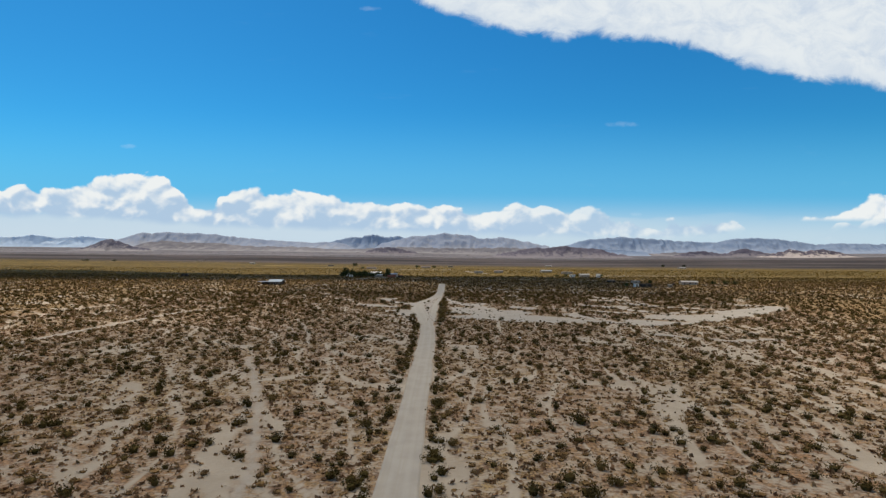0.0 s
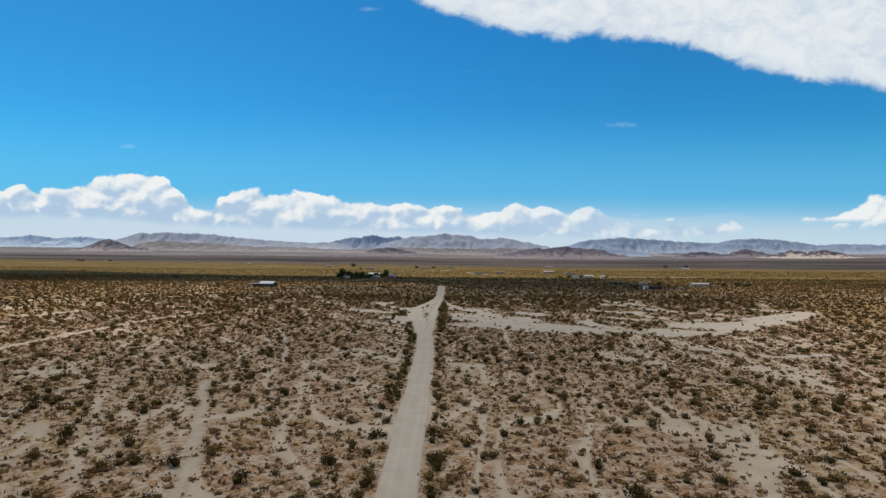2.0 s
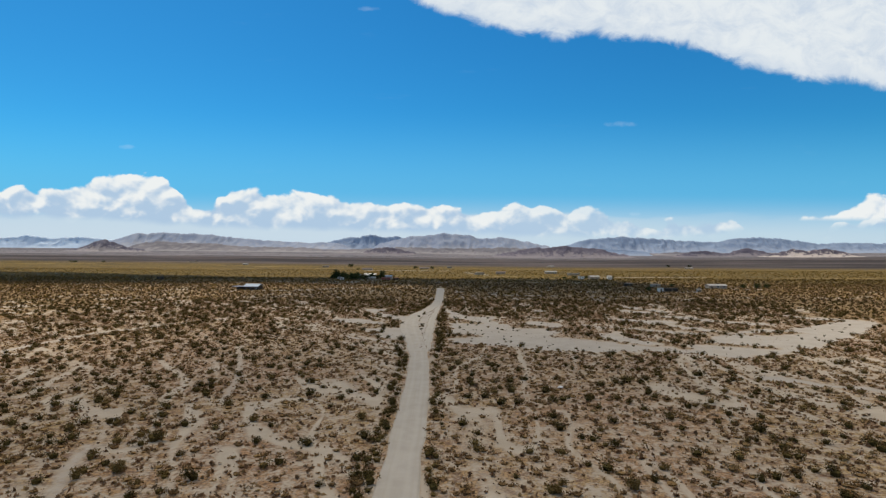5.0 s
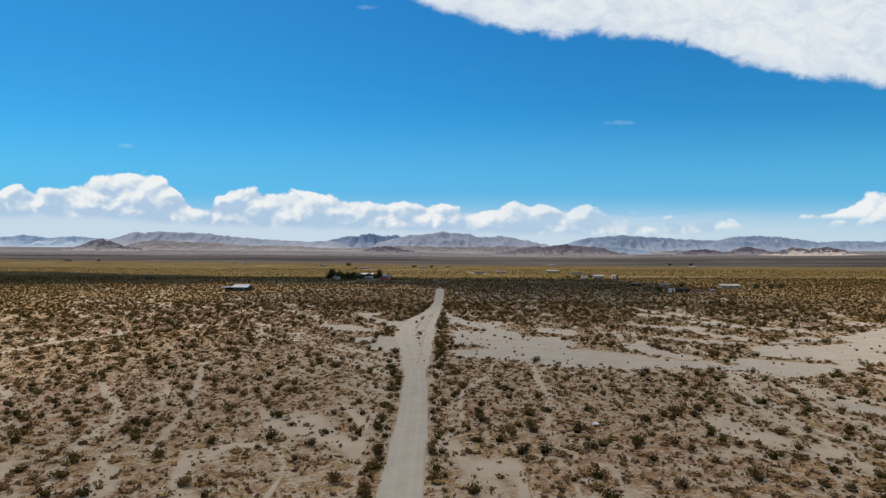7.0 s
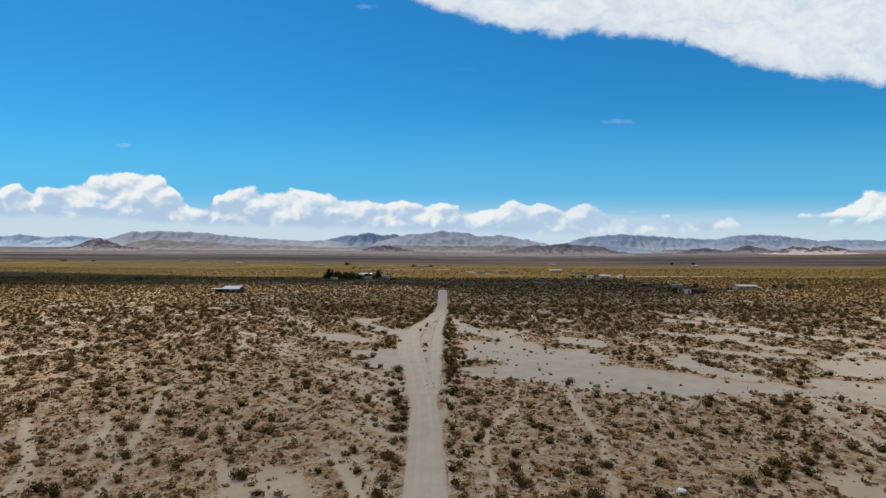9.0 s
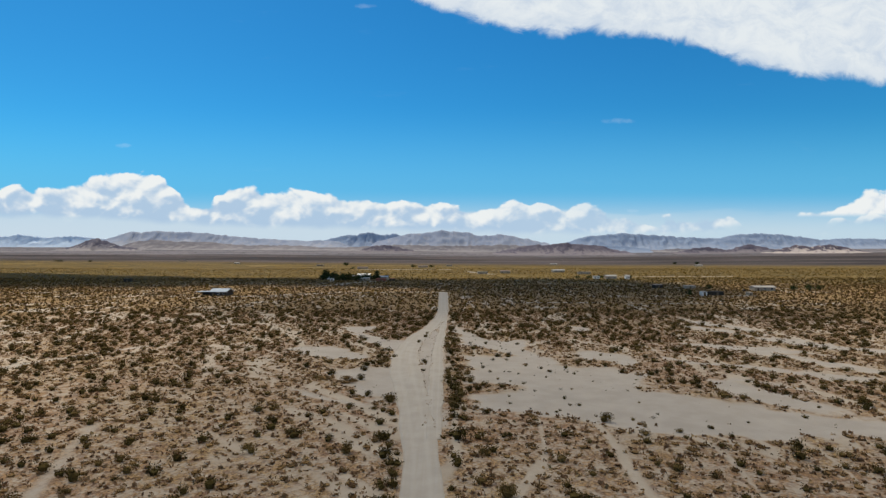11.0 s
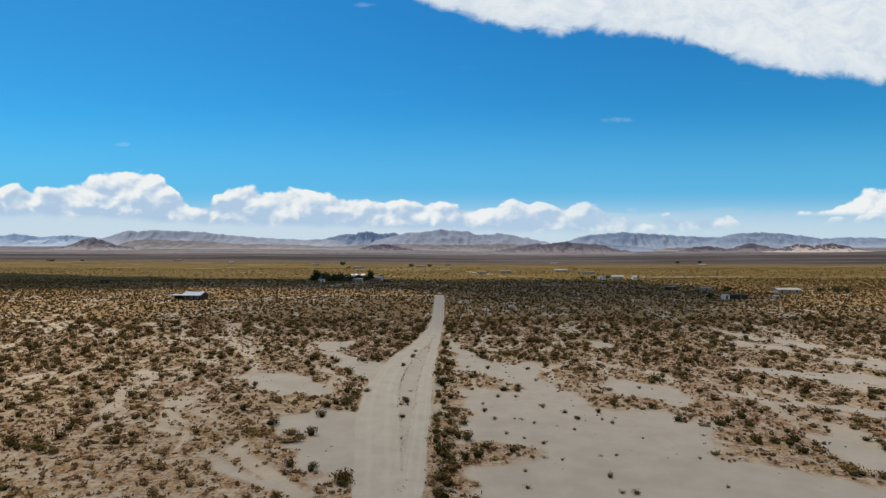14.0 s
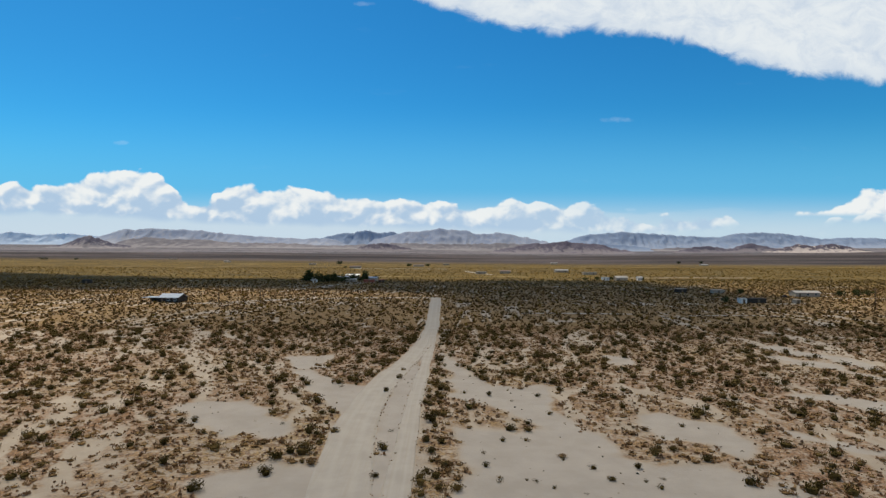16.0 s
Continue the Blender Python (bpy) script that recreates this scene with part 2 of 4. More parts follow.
    finish(N, c, 0.95, N.math("ADD", mid, N.math("MULTIPLY", fine, 0.3)), 0.35, 0.08)
    return m


def scrub_material(name, dark, light, dry, glow=0.08):
    m, N = material(name)
    g = N.add("ShaderNodeNewGeometry")
    own = N.add("ShaderNodeAttribute", attribute="own").outputs["Fac"]
    obj = N.add("ShaderNodeObjectInfo").outputs["Random"]
    r = N.math("FRACT", N.math("ADD", own, obj))
    isle = g.outputs["Random Per Island"]
    c = N.mix(isle, dark, light)
    c = N.mix(N.step(r, 0.45, 1.0), c, N.mix(N.math("MULTIPLY", isle, 0.8), dry, c))
    b = N.add("ShaderNodeBsdfPrincipled", {"Base Color": c, "Roughness": 1.0, "Specular IOR Level": 0.0})
    tr = N.add("ShaderNodeBsdfTranslucent", {"Color": c})
    mx = N.add("ShaderNodeMixShader", {0: glow, 1: b.outputs[0], 2: tr.outputs[0]})
    N.tree.links.new(mx.outputs[0], N.add("ShaderNodeOutputMaterial").inputs[0])
    return m


def speckled(name, a, b, scale=1.0, rough=0.85, bump=0.2, metal=0.0):
    m, N = material(name)
    pos = N.add("ShaderNodeTexCoord").outputs["Object"]
    n = N.noise(pos, scale, 6.0, 0.62)
    f = N.noise(pos, scale * 9, 4.0, 0.6)
    c = N.mix(N.step(n, 0.32, 0.68), a, b)
    c = N.mix(N.math("MULTIPLY", N.step(f, 0.5, 0.75), 0.4), c, tuple(v * 0.6 for v in a))
    finish(N, c, rough, n, bump, 0.1 / scale, Metallic=metal)
    return m


def rock_material(name, a, b, pale, scale, streaks=0.5, grainway=(1.0, 0.5, 1.2), drift=0.0, blow=0.9):
    m, N = material(name)
    pos = N.add("ShaderNodeNewGeometry").outputs["Position"]
    tall = N.add("ShaderNodeVectorMath", {0: pos, 1: grainway}, operation="MULTIPLY").outputs[0]
    n = N.noise(tall, scale, 7.0, 0.62)
    f = N.noise(tall, scale * 5, 5.0, 0.65)
    c = N.mix(N.step(n, 0.36, 0.64), a, b)
    c = N.mix(N.math("MULTIPLY", N.step(f, 0.50, 0.64), streaks), c, pale)
    blown = N.math("MULTIPLY_ADD", N.math("SUBTRACT", f, 0.5), blow, N.add("ShaderNodeAttribute", attribute="sand").outputs["Fac"])
    c = N.mix(N.math("MULTIPLY", N.step(blown, 0.16, 0.42), drift), c, pale)
    finish(N, c, 0.95, N.math("ADD", n, N.math("MULTIPLY", f, 0.4)), 0.35, 2.0)
    return m


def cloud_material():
    m, N = material("shade_cloud_vapour")
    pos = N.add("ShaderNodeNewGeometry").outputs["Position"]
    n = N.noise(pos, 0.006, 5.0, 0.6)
    # thickness sets how much sun the added cloud holds back
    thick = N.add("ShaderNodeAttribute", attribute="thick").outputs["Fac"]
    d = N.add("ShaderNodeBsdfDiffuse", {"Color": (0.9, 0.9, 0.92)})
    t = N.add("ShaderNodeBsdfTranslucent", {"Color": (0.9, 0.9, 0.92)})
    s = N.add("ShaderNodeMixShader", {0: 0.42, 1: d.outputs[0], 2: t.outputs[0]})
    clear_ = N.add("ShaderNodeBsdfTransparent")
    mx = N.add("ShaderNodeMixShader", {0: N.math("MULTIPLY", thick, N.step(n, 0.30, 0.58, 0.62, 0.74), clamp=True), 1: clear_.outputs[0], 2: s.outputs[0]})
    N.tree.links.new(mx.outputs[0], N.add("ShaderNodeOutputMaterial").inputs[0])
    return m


M_GROUND, M_ROAD = ground_material(), road_material()
M_CREOSOTE = scrub_material("creosote_leaf", (0.023, 0.0165, 0.0055), (0.120, 0.087, 0.030), (0.20, 0.128, 0.048))
M_BURSAGE = scrub_material("dry_bursage", (0.082, 0.049, 0.023), (0.235, 0.142, 0.064), (0.30, 0.188, 0.08))
M_GOLD = scrub_material("golden_scrub", (0.055, 0.040, 0.011), (0.21, 0.135, 0.032), (0.29, 0.175, 0.042), 0.35)
# creosote copy for the far shaded band, browned against the blue skylight
M_SHADE_SCRUB = scrub_material("shade_toned_scrub", (0.028, 0.019, 0.008), (0.105, 0.070, 0.029), (0.17, 0.108, 0.045))
M_LITTER = scrub_material("dead_straw", (0.14, 0.076, 0.042), (0.31, 0.185, 0.098), (0.37, 0.25, 0.115))
M_TWIG = speckled("grey_twig", (0.12, 0.09, 0.065), (0.2, 0.16, 0.12), 6.0)


# ---- plan of the ground ----
def seg_dist(X, Y, pts):
    d = np.full(X.shape, 1e9)
    for (ax, ay), (bx, by) in zip(pts[:-1], pts[1:]):
        ux, uy = bx - ax, by - ay
        k = np.clip(((X - ax) * ux + (Y - ay) * uy) / (ux * ux + uy * uy), 0, 1)
        d = np.minimum(d, np.hypot(X - ax - k * ux, Y - ay - k * uy))
    return d


def inside_depth(X, Y, pts):
    """Metres inside an outline, negative outside."""
    d = seg_dist(X, Y, pts + pts[:1])
    odd = np.zeros(X.shape, bool)
    for (ax, ay), (bx, by) in zip(pts, pts[1:] + pts[:1]):
        if ay != by:
            odd ^= ((ay > Y) != (by > Y)) & (X < (bx - ax) * (Y - ay) / (by - ay) + ax)
    return np.where(odd, d, -d)


def waves(X, Y, size, seed):
    """Smooth value noise, about -1 to 1, with features of that size."""
    rng = np.random.RandomState(seed)
    grid = rng.rand(256, 256) * 2 - 1
    x, y = X / size + 1000.0, Y / size + 1000.0
    i, j = np.floor(x).astype(int), np.floor(y).astype(int)
    fx, fy = x - i, y - j
    fx, fy = fx * fx * (3 - 2 * fx), fy * fy * (3 - 2 * fy)
    g = lambda a, b: grid[a % 256, b % 256]
    return (g(i, j) * (1 - fx) + g(i + 1, j) * fx) * (1 - fy) + (g(i, j + 1) * (1 - fx) + g(i + 1, j + 1) * fx) * fy


PANS = [
    [(1, 291), (3.5, 287), (5.8, 275), (6.8, 260), (8.5, 254.5), (14.2, 254), (19.2, 257), (18, 241), (20, 229), (22.4, 224.5), (22, 217), (31, 217.5), (35, 212), (32.2, 205), (31.2, 198), (36, 193.5), (43, 191), (47, 186.5), (53.7, 181.5),
     (60, 177), (56, 168.5), (51, 172.5), (41, 174), (28, 176), (18, 180), (8, 186.5), (2, 188), (2.5, 228)],
    [(53, 183), (60, 184), (69, 193), (76, 205), (87, 212), (105, 221), (124, 234), (143, 243.5), (151, 246), (145, 233), (124, 213), (106, 198), (98, 188), (85, 180.5), (76, 172), (65, 168.5), (55.5, 167.5)],
    [(-38.6, 241), (-33.6, 243.4), (-27, 241.5), (-19.5, 233.5), (-16.6, 228), (-17.8, 225.5), (-25, 226.4), (-29, 229.5), (-34, 233)],
    [(-29, 267), (-23.5, 269), (-19.8, 261), (-14, 257.5), (-9.5, 253), (-9, 240), (-12.6, 233), (-15, 240), (-21, 250.5)],
    [(-35, 281), (-23, 282), (-20.8, 268.5), (-27, 268.5)],
    [(-26, 212), (-23, 215), (-16.9, 215.3), (-9, 215.5), (-8.5, 192), (-11, 190.5), (-15.5, 196.5), (-19.2, 203.5), (-15.5, 206), (-20.5, 208)],
    [(-28.5, 200.5), (-26, 201), (-20, 195), (-12, 191.2), (-12, 189), (-17, 190.6), (-23.5, 194.4)],
    [(-7.5, 276), (-1.6, 284), (-2.0, 240), (-2.2, 180), (-5.4, 180), (-8, 215), (-8.6, 240)],
    [(37.4, 283), (43.4, 280), (41.7, 272), (35.3, 272)],
    [(28, 234.5), (32.5, 234.5), (37.8, 229.5), (38.4, 223), (35, 217.5), (31.5, 218.5), (32, 221.6), (26.7, 224)],
    [(46, 206), (50.5, 206), (56.5, 201), (54.5, 192), (53.8, 182), (48, 187), (42, 194), (42.5, 203)],
]
# scrub that stands inside the largest pan
ISLANDS = [
    [(1.0, 246), (5, 243), (8, 239), (13.2, 230.5), (9.5, 227.5), (4, 230), (1, 233)],
    [(-0.5, 202), (4.6, 203.6), (10.6, 201.5), (9, 197.8), (3, 196.4), (-0.5, 197)],
    [(96, 221), (112, 231), (130, 239), (126, 233), (112, 224), (100, 216)], [(62, 190), (70, 187.5), (80, 182), (78, 179.5), (68, 184), (61, 187)], [(84, 206), (100, 212), (104, 209.5), (90, 203)],
    [(48, 203.5), (52, 202), (56.5, 194), (58.5, 184), (58, 177.5), (55.5, 177), (54.5, 184), (51.5, 194)], [(20.5, 219), (27, 219.5), (32, 218), (31, 215.8), (24, 216.5)],
]
ARMS = [
    ([(75, 280), (82, 257), (90, 236)], 2.6), ([(82, 291), (87, 280), (87.5, 258), (92, 240), (104, 232)], 3.0),
    ([(59, 246), (66, 239), (73, 231), (78, 213)], 3.2), ([(62, 246), (74, 236), (84, 228)], 2.4), ([(126, 267), (134, 249), (142, 242)], 3.5),
    ([(45, 227), (50, 221), (60, 214), (70, 207)], 2.6), ([(66, 206), (80, 207), (96, 216)], 3.0), ([(57, 146), (70, 139), (86, 141)], 2.4),
    ([(-38.3, 111), (-27, 82.5), (-20.8, 63), (-17, 50), (-15, 30)], 0.8), ([(-47, 180), (-39.5, 161), (-33.6, 143), (-31, 128)], 0.7),
    ([(-97, 100), (-96, 150), (-94, 207), (-76, 242), (-60, 258)], 1.4),
]
# centre of the graded road and its half width, by distance along it
ROAD_Y = [-400, 60, 137, 167, 180, 195, 210, 230, 250, 266, 280, 300, 330, 445, 620]
ROAD_X = [-3.8, -3.75, -3.65, -4.5, -5.6, -7.0, -8.8, -10.3, -9.7, -7.7, -5.3, -3.2, -1.4, -0.6, 0.4]
ROAD_W = [1.8, 1.8, 1.85, 1.8, 2.0, 2.3, 2.8, 2.6, 2.4, 2.2, 2.0, 2.0, 2.1, 2.4, 2.3]
TRACK_Y = [176, 195, 215, 240, 275, 305, 330]
TRACK_X = [-3.4, -3.4, -3.3, -3.1, -2.0, -1.0, -0.7]
TRACK_W = [0.7, 1.2, 1.2, 1.1, 1.0, 0.9, 0.6]


def road_depth(X, Y):
    a = np.interp(Y, ROAD_Y, ROAD_W) - np.abs(X - np.interp(Y, ROAD_Y, ROAD_X)) - np.where(Y > 456, 99, 0)
    b = np.interp(Y, TRACK_Y, TRACK_W) - np.abs(X - np.interp(Y, TRACK_Y, TRACK_X)) - np.where((Y < 172) | (Y > 332), 99, 0)
    return np.maximum(a, b)


def bare_depth(X, Y):
    """How far a place lies inside bare sand, in metres (about)."""
    wx, wy = waves(X, Y, 8, 3) * 1.3 + waves(X, Y, 2.9, 4) * 1.3, waves(X, Y, 8, 5) * 2.0 + waves(X, Y, 2.9, 6) * 2.0
    d = np.full(X.shape, -50.0)
    for p in PANS:
        d = np.maximum(d, inside_depth(X + wx, Y + wy, p))
    for p, r in ARMS:
        k = 1.0 if r > 2 else 0.3
        d = np.maximum(d, r + (waves(X, Y, 7, 8) * 1.7 + waves(X, Y, 2.5, 9) * 0.9 if r > 2 else 0) - seg_dist(X + wx * k, Y + wy * k, p))
    for p in ISLANDS:
        island = inside_depth(X + wx * 0.35, Y + wy * 0.35, p)
        d = np.minimum(d, -island)
    return d


def rills(X, Y):
    """Narrow runs of sand between the shrubs, 0 to 1."""
    lx, ly = X + waves(X, Y, 14, 11) * 2.4, Y + waves(X, Y, 14, 12) * 2.4
    lean = np.where(X < -4, 0.30 + 0.12 * np.clip((Y - 150) / 50, 0, 1), -0.10)
    n = waves(lx + lean * ly, ly * 0.18, 3.6, 13)
    wide_ = waves(lx + lean * ly + waves(X, Y, 6, 18) * 1.6, ly * 0.25, 4.6, 15)
    wash = np.clip(1.05 - np.abs(wide_) * 3.6, 0, 1) * np.clip((-X - 24) / 12, 0, 1) * np.clip((Y - 165) / 25, 0, 1)
    return np.maximum(wash * np.clip(0.8 + waves(X, Y, 17, 19) * 0.8, 0, 1), np.clip(1 - np.abs(n) * 2.2, 0, 1) * np.clip(0.92 + waves(X, Y, 22, 14) * 0.55, 0, 1))


def ground_z(X, Y):
    d = np.hypot(X * 0.6, np.maximum(Y, 0))
    z = waves(X, Y, 45, 21) * 0.18 + waves(X, Y, 11, 22) * 0.05
    far = np.clip((d - 1300) / 3600, 0, 1)
    west = np.clip((600 - X) / 1400, 0, 1)
    z = z + (far ** 2.0 * 95) * (1 - west) + (far ** 1.35 * 108) * west + np.clip(d / 1500, 0, 1) * waves(X, Y, 420, 23) * 1.2
    return z - np.clip(bare_depth(X, Y), -0.5, 1.0) * 0.06 * (Y < 330)


def mesh_object(name, V, F, mat, parent=None, smooth=False, attrs=None):
    me = bpy.data.meshes.new(name)
    V, F = np.asarray(V, np.float32), np.asarray(F, np.int32)
    k = F.shape[1]
    me.vertices.add(len(V)), me.loops.add(F.size), me.polygons.add(len(F))
    me.vertices.foreach_set("co", V.ravel())
    me.loops.foreach_set("vertex_index", F.ravel())
    me.polygons.foreach_set("loop_start", np.arange(len(F), dtype=np.int32) * k)
    me.update(calc_edges=True)
    if smooth:
        me.polygons.foreach_set("use_smooth", np.ones(len(F), bool))
    for key, values in (attrs or {}).items():
        me.attributes.new(key, "FLOAT", "POINT").data.foreach_set("value", np.asarray(values, np.float32))
    me.materials.append(mat)
    ob = new(name, me)
    if parent:
        ob.parent = parent
    return ob


def grid_faces(nx, ny):
    i = (np.arange(ny - 1)[:, None] * nx + np.arange(nx - 1)[None, :]).ravel()
    return np.stack([i, i + 1, i + nx + 1, i + nx], 1)


grow = lambda a, b, s, k: a + (b - a) * (np.exp(np.linspace(0, 1, s) * k) - 1) / (math.exp(k) - 1)
xs = np.concatenate([-grow(160, 6500, 46, 4.2)[::-1], np.arange(-158, -60, 1.0), np.arange(-60, 60, 0.5), np.arange(60, 159, 1.0), grow(160, 6500, 46, 4.2)])
ys = np.concatenate([np.linspace(-3000, -100, 12), np.linspace(-80, 24, 14), np.arange(26, 320, 1.0), grow(320, 4960, 90, 3.2)])
GX, GY = np.meshgrid(xs, ys)
GZ = ground_z(GX, GY)
dist = np.hypot(GX, GY - 80)
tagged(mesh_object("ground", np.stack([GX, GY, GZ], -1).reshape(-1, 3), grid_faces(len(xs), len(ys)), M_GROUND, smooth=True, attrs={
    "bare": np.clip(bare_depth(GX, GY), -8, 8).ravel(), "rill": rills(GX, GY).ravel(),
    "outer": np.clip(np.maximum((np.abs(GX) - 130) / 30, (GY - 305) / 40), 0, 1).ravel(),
    "far_haze": np.clip((GY - 2600 - 0.15 * GX) / 1400, 0, 1).ravel(),
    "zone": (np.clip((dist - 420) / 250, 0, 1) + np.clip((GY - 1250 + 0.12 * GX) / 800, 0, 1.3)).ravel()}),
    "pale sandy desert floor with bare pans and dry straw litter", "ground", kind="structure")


# ---- roads ----
def strip(name, cy, cx, cw, y0, y1, label):
    """A graded earth strip with low crowned bed and loose berms."""
    yy = np.arange(y0, y1, 1.5)
    c, w = np.interp(yy, cy, cx), np.interp(yy, cy, cw)
    ker = np.ones(9) / 9
    c, w = np.convolve(np.pad(c, 4, "edge"), ker, "valid"), np.convolve(np.pad(w, 4, "edge"), ker, "valid")
    w = w + waves(yy, yy * 0, 6, 31) * 0.18
    a = np.array([-1.12, -1.02, -0.93, -0.7, -0.42, -0.15, 0.15, 0.42, 0.7, 0.93, 1.02, 1.12])
    h = np.array([-0.15, 0.02, 0.05, 0.03, 0.02, 0.04, 0.04, 0.02, 0.03, 0.05, 0.02, -0.15])
    X = c[:, None] + w[:, None] * a[None, :]
    Y = np.repeat(yy[:, None], len(a), 1)
    Z = ground_z(X, Y) + h[None, :] + 0.06
    return tagged(mesh_object(name, np.stack([X, Y, Z], -1).reshape(-1, 3), grid_faces(len(a), len(yy)), M_ROAD, smooth=True,
                              attrs={"across": np.repeat(a[None, :], len(yy), 0).ravel()}), label, "road", kind="structure")


strip("road", ROAD_Y, ROAD_X, ROAD_W, -300, 458, "pale graded dirt road with soft edges and faint wheel ruts")
strip("track", TRACK_Y, TRACK_X, TRACK_W, 174, 332, "older sandy wheel track beside the graded dirt road")


def lane(points, half, label):
    """A narrow sandy track along a bent line."""
    P = []
    for (ax, ay), (bx, by) in zip(points[:-1], points[1:]):
        k = max(2, int(math.hypot(bx - ax, by - ay) / 3))
        P += [(ax + (bx - ax) * i / k, ay + (by - ay) * i / k) for i in range(k)]
    P = np.array(P + [points[-1]])
    if len(P) > 12:
        ker = np.ones(7) / 7
        P = np.stack([np.convolve(np.pad(P[:, i], 3, "edge"), ker, "valid") for i in (0, 1)], 1)
    d = np.gradient(P, axis=0)
    d /= np.linalg.norm(d, axis=1)[:, None]
    side = np.stack([-d[:, 1], d[:, 0]], 1)
    a = np.array([-1.15, -0.9, -0.4, 0.0, 0.4, 0.9, 1.15])
    h = np.array([-0.15, 0.08, 0.05, 0.08, 0.05, 0.08, -0.15])
    w = half * (1 + 0.25 * waves(P[:, 0], P[:, 1], 8, 33))
    XY = P[:, None, :] + side[:, None, :] * (a[None, :] * w[:, None])[:, :, None]
    Z = ground_z(XY[:, :, 0], XY[:, :, 1]) + h[None, :] + 0.1
    return tagged(mesh_object("track", np.concatenate([XY, Z[:, :, None]], -1).reshape(-1, 3), grid_faces(len(a), len(P)), M_ROAD, smooth=True,
                              attrs={"across": np.repeat(a[None, :], len(P), 0).ravel()}), label, "road", kind="structure")


lane([(3, 457), (-20, 458.5), (-45, 457), (-75, 445), (-104, 424)], 1.7, "pale sandy cross track towards the lone house")
lane([(-64, 626), (-78, 590), (-92, 540), (-98, 500)], 1.6, "pale sandy track leading to the farmstead")
lane([(-84, 634), (-70, 636), (-52, 630)], 1.8, "pale sandy farm yard")
lane([(40, 1010), (52, 930), (66, 860), (70, 840)], 2.6, "pale dirt track across the golden plain")
lane([(-150, 1130), (-60, 1138), (20, 1130)], 5.0, "pale dirt track across the golden plain")
lane([(-118, 418.5), (-110, 419.5), (-102, 420)], 1.2, "pale sandy yard beside the lone house")
lane([(-99, 421), (-92, 422.5), (-86, 423)], 0.9, "pale sandy yard beside the lone house")
lane([(158, 420), (166, 421.5), (176, 423)], 1.4, "pale sandy yard before the homestead")
lane([(210, 452), (224, 455), (240, 452)], 1.3, "pale sandy yard before the homestead")
lane([(30, 375), (52, 377), (78, 372)], 0.8, "narrow pale track through dark scrub")
lane([(92, 366), (112, 369), (130, 365)], 0.7, "narrow pale track through dark scrub")
lane([(185, 742), (250, 748), (330, 738)], 2.2, "pale dirt track across the golden plain")


# ---- unseen cloud sheet, added behind and above the view to shade the ground ----
def shade_cloud():
    """An added flat-based cloud, its thick and thin parts laid out by the shade wanted along the sun's rays."""
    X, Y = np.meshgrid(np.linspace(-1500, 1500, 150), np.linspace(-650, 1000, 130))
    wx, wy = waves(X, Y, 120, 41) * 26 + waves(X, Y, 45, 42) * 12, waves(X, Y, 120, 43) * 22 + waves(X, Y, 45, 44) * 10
    dense = inside_depth(X + wx, Y + wy, SHADE_CORE)
    haze_ = inside_depth(X + wx, Y + wy, SHADE_THIN)
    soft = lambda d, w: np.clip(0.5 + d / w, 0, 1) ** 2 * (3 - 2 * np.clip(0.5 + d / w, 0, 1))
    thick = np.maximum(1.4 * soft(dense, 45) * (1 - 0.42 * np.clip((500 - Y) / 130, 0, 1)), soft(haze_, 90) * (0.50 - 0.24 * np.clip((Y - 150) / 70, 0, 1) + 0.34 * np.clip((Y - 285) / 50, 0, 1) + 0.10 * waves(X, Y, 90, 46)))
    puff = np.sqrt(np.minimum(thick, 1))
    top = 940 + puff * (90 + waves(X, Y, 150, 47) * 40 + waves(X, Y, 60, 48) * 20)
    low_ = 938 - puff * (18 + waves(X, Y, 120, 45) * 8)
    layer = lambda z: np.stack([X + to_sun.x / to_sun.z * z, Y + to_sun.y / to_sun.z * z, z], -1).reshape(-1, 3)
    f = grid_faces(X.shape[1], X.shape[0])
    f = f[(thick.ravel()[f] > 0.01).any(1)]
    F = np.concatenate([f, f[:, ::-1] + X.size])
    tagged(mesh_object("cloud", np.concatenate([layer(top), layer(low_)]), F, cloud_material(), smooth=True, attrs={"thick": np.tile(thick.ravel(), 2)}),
           "broad flat-based white cloud added out of view to shade the desert", "cloud", kind="structure")


# outlines of the ground shade wanted under the added cloud's thick core and thin skirt
SHADE_CORE = [(-1400, 560), (-1400, 930), (-600, 900), (-440, 800), (-300, 742), (-150, 700), (10, 660), (120, 655), (200, 640), (195, 560), (172, 470), (160, 410), (130, 345), (60, 318), (5, 325), (-12, 400), (-5, 470), (-60, 530), (-150, 540), (-240, 515), (-420, 520)]
SHADE_THIN = [(-1400, -600), (-1400, 60), (-300, 90), (-120, 120), (-62, 175), (-48, 240), (-70, 330), (-80, 410), (-40, 440), (60, 420), (150, 400), (190, 330), (110, 270), (78, 190), (58, 125), (52, 40), (90, -60), (1400, -100), (1400, -600)]
shade_cloud()


